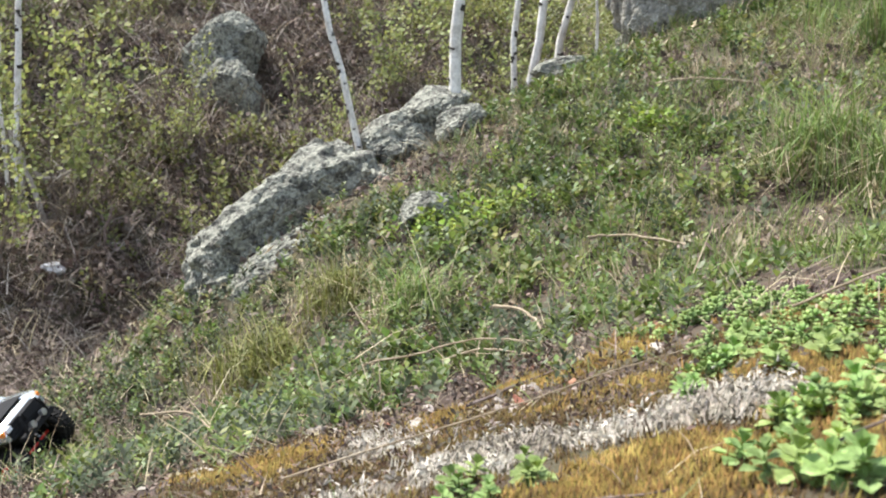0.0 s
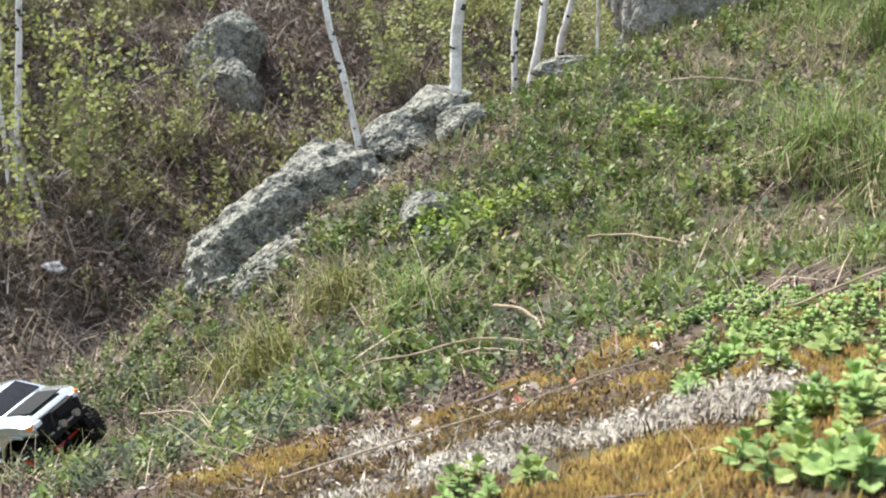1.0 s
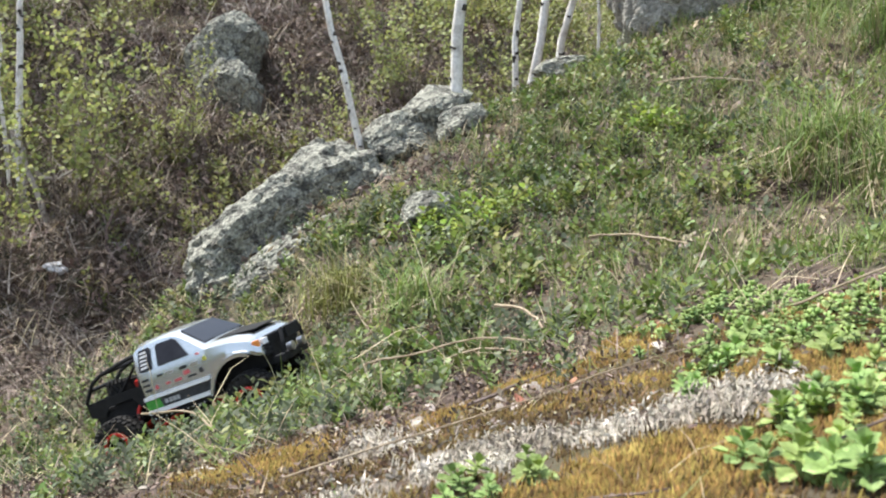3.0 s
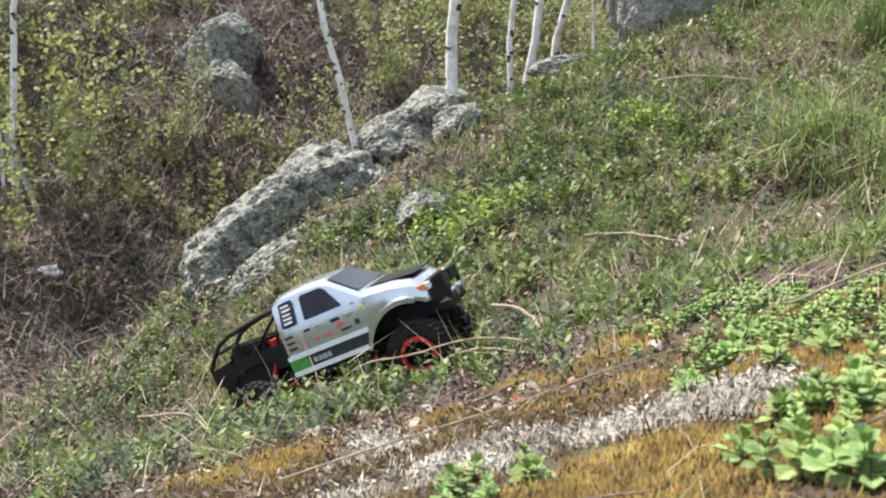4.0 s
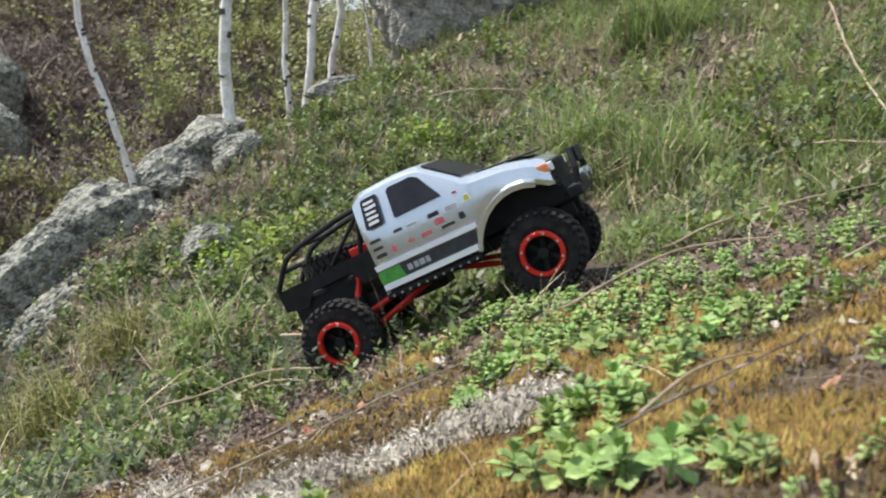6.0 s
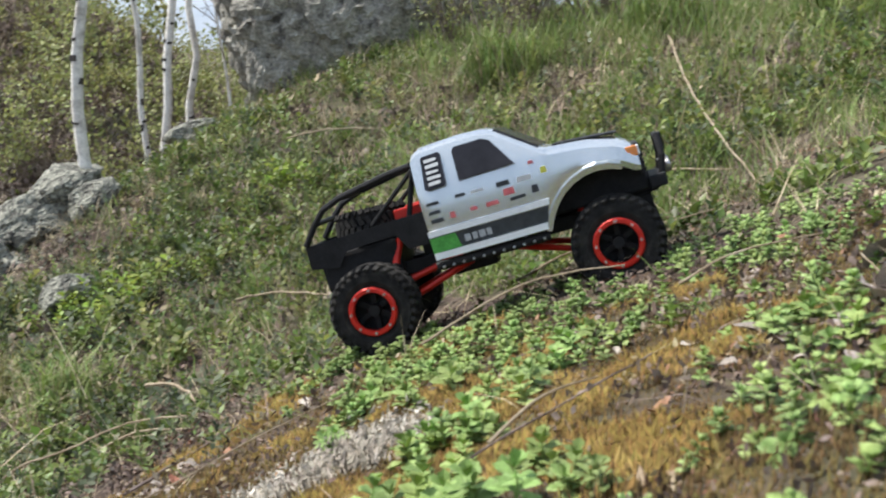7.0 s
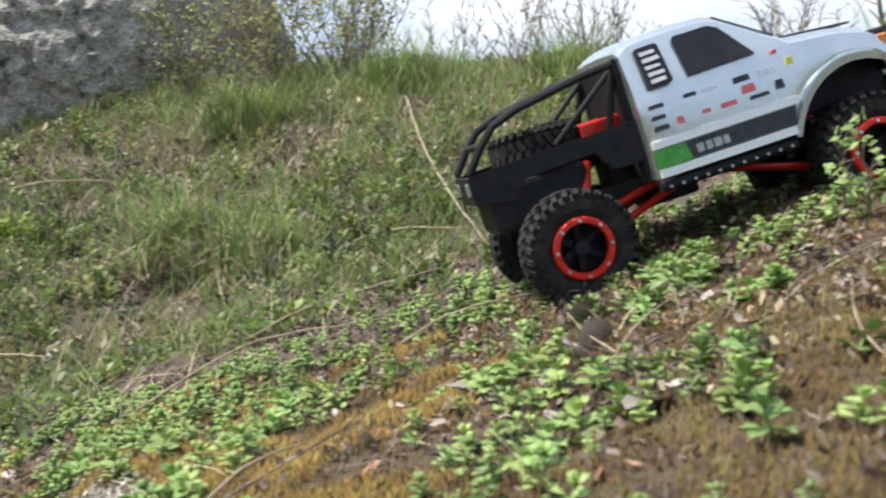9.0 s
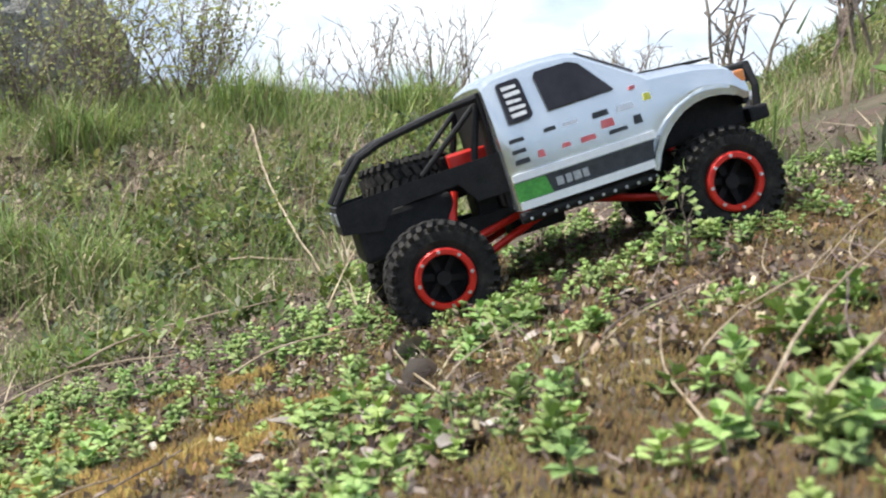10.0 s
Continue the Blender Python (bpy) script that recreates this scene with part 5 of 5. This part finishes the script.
for i, (x, y, s, a, tip) in enumerate(HERO):
    if math.hypot(x, y) < 0.45:
        continue
    rust = i > 17 and i % 9 == 0
    ob = new("dead_leaf", LEAVES[5 + i % 2] if rust else LEAVES[i % 5])
    ob.matrix_world = Matrix.Translation(on_ground(x, y, 0.004 + 0.3 * s * abs(math.sin(radians(tip))))) @ pose(0, 0, 0, lrng.uniform(-12, 12), tip, a) @ Matrix.Diagonal((s, s, s, 1))
    tagged(ob, "rust-brown curled dead leaf on the ground" if rust else "curled grey-brown dead leaf lying on the slope", "leaf", "fallen leaves")

# ---- far side of the gully ----
far_zone = lambda x, y: np.clip((edge_of(x, y) - 0.55) / 0.3, 0, 1)
bushy = lambda x, y: far_zone(x, y) * np.clip(0.12 + 0.95 * value_noise(x * 0.9, y * 0.9, 91) + 0.5 * value_noise(x * 2.4, y * 2.4, 92) + 0.4 * (x > -0.3) + 0.5 * blob(x, y, -1.9, 6.2, 0.7, 1.2) - 1.2 * blob(x, y, -1.35, 7.6, 0.9, 0.9) - 0.5 * blob(x, y, -1.9, 5.2, 0.9, 0.5) + 0.45 * blob(x, y, -0.9, 6.0, 0.7, 0.8), 0, 1)
stuff("hillside_undergrowth", "olive-green leafy undergrowth on the far hillside", "undergrowth", [(*leaf_quads(20, 0.06, 0.034, 0.011, 0.8, rng0, tall=0.16), 0) for _ in range(10)],
      spread_over(13000, -5.5, 4.5, 3.6, 12.5, bushy, (0.6, 1.3), 0.4), [M_LEAF_DIM])
tangle = lambda x, y: far_zone(x, y) * np.clip(0.7 + 0.4 * value_noise(x * 1.5, y * 1.5, 94), 0, 1)
stuff("hillside_brush", "tangled brown twigs and dry stalks on the far hillside", "brush", [(*blade_tuft(11, 0.06, 0.24, 0.0024, 1.25, rng0, 0.5), 0 if k % 3 else 1) for k in range(12)],
      spread_over(12000, -5.5, 4.5, 3.6, 12.5, tangle, (0.5, 1.4), 0.4), [M_TWIG, M_STRAW])
stuff("hillside_litter", "brown leaf litter on the far hillside", "litter", [(*crumbs(10, 0.06, 0.03, rng0), k % 2) for k in range(8)],
      spread_over(17000, -5.0, 3.0, 3.6, 11.5, far_zone, (0.5, 1.3), 0.3, 0.004), [M_DEAD_BITS, M_TWIG])
stuff("fallen_twigs", "grey fallen twigs and stalks covering the gully side", "brush", [(*blade_tuft(7, 0.06, 0.30, 0.0030, 1.35, rng0, 0.3), k % 3) for k in range(12)],
      spread_over(7000, -3.5, 1.5, 3.4, 8.5, lambda x, y: far_zone(x, y) * np.clip(1.2 - 0.12 * (y - 3.4), 0.3, 1), (0.4, 1.2), 0.3, 0.01), [M_TWIG, M_ROOT, M_TWIG])

stuff("far_woods", "olive-green woods in the distance beyond the gully", "woods", [(*leaf_quads(70, 0.35, 0.065, 0.022, 0.7, rng0, tall=0.8), 0) for _ in range(8)],
      spread_over(2600, -4.0, 14.0, 10.5, 40.0, lambda x, y: (x < 0.34 * y) * np.clip(0.45 + 0.6 * value_noise(x * 0.3, y * 0.3, 97), 0.1, 1), (0.6, 1.4), 0.3), [M_LEAF_DIM])


def shrub(x, y, tall, seed, label, leaves, leaf_mat=None, stems=9, spread=0.5, name="shrub", r=0.004, leaf=0.035):
    """Several thin forking stems, with or without young leaves."""
    rng = random.Random(seed)
    base = on_ground(x, y, -0.03)
    tips, ob = [], None
    bm = bmesh.new()
    for _ in range(stems):
        d = Vector((rng.gauss(0, spread), rng.gauss(0, spread), 1.6)).normalized()
        p, l = base + Vector((rng.gauss(0, 0.03), rng.gauss(0, 0.03), 0)), tall * rng.uniform(0.6, 1.05)
        line = [p.copy()]
        for k in range(7):
            p = p + d * l / 7
            d = (d + Vector((rng.gauss(0, 0.12), rng.gauss(0, 0.12), 0.03))).normalized()
            line.append(p.copy())
        add_tube(bm, line, [r * (1.1 - 0.12 * k) for k in range(8)], 5)
        for k in range(2, 8):
            for _t in range(2):
                e = line[k] + (d + Vector((rng.gauss(0, 0.7), rng.gauss(0, 0.7), rng.gauss(0, 0.3)))).normalized() * l * rng.uniform(0.08, 0.24)
                m = line[k].lerp(e, 0.5) + Vector((rng.gauss(0, 0.01), rng.gauss(0, 0.01), 0.008))
                add_tube(bm, [line[k], m, e], [r * 0.45, r * 0.35, r * 0.22], 4)
                tips += [e, m, line[k].lerp(e, 0.8)]
    me = bpy.data.meshes.new(name)
    bm.to_mesh(me)
    bm.free()
    me.materials.append(M_TWIG)
    ob = tagged(new(name, me), label, "shrub", "shrubs of the hillside" if y > 4.6 else "shrubs of the crest")
    if leaves:
        verts, faces = [], []
        for t in tips:
            for _ in range(leaves):
                d = Vector((rng.gauss(0, 1), rng.gauss(0, 1), rng.gauss(0.4, 0.7))).normalized()
                s = d.orthogonal().normalized()
                l = tall * leaf * rng.uniform(0.6, 1.3)
                q = t + Vector((rng.gauss(0, 0.02), rng.gauss(0, 0.02), rng.gauss(0, 0.02))) * tall
                k = len(verts)
                verts += [q, q + d * l * 0.5 + s * l * 0.32, q + d * l, q + d * l * 0.5 - s * l * 0.32]
                faces.append((k, k + 1, k + 2, k + 3))
        lv = new("foliage", mesh_from("foliage", verts, faces, leaf_mat or M_LEAF_DIM))
        lv.parent = ob
        lv["label"] = "small young leaves"
    return ob


for i, (x, y, tall, lv) in enumerate(((-2.2, 5.4, 0.9, 3), (-1.95, 5.9, 1.0, 3), (-2.45, 6.3, 1.1, 3), (-1.55, 6.6, 0.7, 2), (-2.9, 7.2, 1.2, 3), (-0.7, 6.6, 0.7, 2), (-0.35, 7.4, 0.9, 3), (0.25, 7.0, 0.9, 3),
                                      (-0.05, 8.2, 1.1, 3), (-0.9, 8.6, 1.0, 1), (-2.2, 8.9, 1.0, 1), (0.7, 7.6, 0.5, 2), (1.2, 8.4, 0.4, 2), (-3.2, 8.6, 1.2, 2), (0.1, 9.4, 0.6, 3), (-0.6, 5.9, 0.5, 2), (-1.15, 5.7, 0.45, 2), (0.35, 5.8, 0.7, 2), (0.9, 6.4, 0.9, 2))):
    shrub(x, y, tall, 200 + i, "young shrub with small yellow-green leaves on the hillside", lv, M_LEAF_YOUNG, stems=8, spread=0.45)
for i, (x, y, tall, lv, st) in enumerate(((1.50, 3.55, 0.52, 1, 18), (1.75, 3.40, 0.58, 1, 20), (1.28, 3.72, 0.50, 1, 14), (1.62, 3.75, 0.62, 1, 18), (1.40, 3.40, 0.40, 1, 14), (1.85, 3.62, 0.5, 1, 14), (2.15, 2.95, 0.36, 0, 14), (2.30, 2.80, 0.42, 0, 16), (2.05, 3.20, 0.30, 0, 10), (2.42, 2.9, 0.36, 0, 12), (2.6, 2.3, 0.30, 0, 10), (2.75, 2.55, 0.25, 0, 9), (3.0, 2.5, 0.28, 0, 9), (1.95, 3.5, 0.28, 0, 7))):
    shrub(x, y, tall, 300 + i, "bushy shrub with young yellow-green leaves on the crest" if lv else "bare grey twiggy shrub on the crest", lv, M_LEAF_YOUNG, stems=st, spread=0.55, r=0.0028)
for i, (x, y, tall) in enumerate(((2.62, 1.98, 0.60), (2.72, 1.62, 0.55), (2.85, 1.72, 0.6), (2.95, 2.1, 0.5))):
    shrub(x, y, tall, 400 + i, "dark bare sapling with upright branches on the crest", 0, stems=3, spread=0.25, r=0.007, name="sapling")
shrub(0.895, 0.635, 0.105, 500, "small rose seedling with a few green leaflets", 1, M_SEDUM, stems=2, spread=0.25, name="seedling", r=0.0016, leaf=0.11)

# a scrap of white litter in the gully
bm = bmesh.new()
bmesh.ops.create_icosphere(bm, subdivisions=3, radius=0.05)
for v in bm.verts:
    v.co = Vector((v.co.x * 1.3, v.co.y, v.co.z * 0.6)) * (1 + 0.5 * noise.noise(v.co * 30))
me = bpy.data.meshes.new("litter_scrap")
bm.to_mesh(me)
bm.free()
me.materials.append(M_LITTER)
scrap = tagged(new("litter_scrap", me), "crumpled white scrap of litter in the gully", "litter")
scrap.location = on_ground(-1.937, 5.465, 0.02)


# ---- what moves ----
TRUCK_ROWS = [
    # seconds, place of the middle of the wheelbase at hub height, heading, nose up, roll
    (0.0, -1.165, 2.722, -0.915, -21.1, 29.2, 19.3),
    (0.5, -1.105, 2.695, -0.873, -25.0, 22.0, 15.5),
    (1.0, -1.083, 2.678, -0.859, -26.4, 19.1, 13.5),
    (1.5, -0.938, 2.520, -0.792, -26.8, 21.1, 14.3),
    (2.0, -0.838, 2.481, -0.751, -23.3, 21.1, 2.7),
    (2.5, -0.603, 2.213, -0.626, -14.1, 19.4, -0.4),
    (2.7, -0.555, 2.191, -0.588, -14.3, 21.8, -5.0),
    (4.0, -0.157, 1.925, -0.369, -9.5, 23.9, -5.0),
    (4.5, -0.036, 1.864, -0.293, -11.9, 24.4, 0.5),
    (5.0, 0.080, 1.845, -0.238, -14.6, 26.3, -3.5),
    (5.5, 0.219, 1.685, -0.153, -19.5, 26.5, -5.0),
    (6.8, 0.486, 1.372, -0.016, -24.6, 14.6, -4.8),
    (7.0, 0.536, 1.320, 0.009, -25.4, 13.1, -4.8),
    (7.5, 0.669, 1.205, 0.058, -27.8, 17.2, -3.6),
    (8.0, 0.757, 1.059, 0.107, -34.3, 20.3, -5.8),
    (8.5, 0.874, 0.972, 0.153, -27.7, 16.6, 0.0),
    (9.0, 0.900, 0.858, 0.178, -22.0, 15.2, -6.0),
    (9.5, 0.923, 0.840, 0.188, -25.5, 17.3, -5.5),
    (10.0, 0.934, 0.836, 0.192, -27.6, 18.0, -4.8),
]


def motions():
    walk(truck, [(t, pose(x, y, z, roll, -nose, head)) for t, x, y, z, head, nose, roll in TRUCK_ROWS])
    ts = [r[0] for r in TRUCK_ROWS]
    way = [0.0]
    for a, b in zip(TRUCK_ROWS, TRUCK_ROWS[1:]):
        d = Vector(b[1:4]) - Vector(a[1:4])
        h = radians((a[4] + b[4]) / 2)
        way.append(way[-1] + max(0.0, d.x * math.cos(h) + d.y * math.sin(h)))
    for wheel in WHEELS:
        x, y, z, s = wheel["spot"]
        rows = []
        for k in range(0, 51):
            t = k * 0.2
            turn = math.degrees(np.interp(t, ts, way) / R_TYRE)
            rows.append((t, pose(x, y, z, 0, turn, 0) @ pose(0, 0, 0, 0, 0, 0 if s > 0 else 180)))
        walk(wheel, rows)


motions()
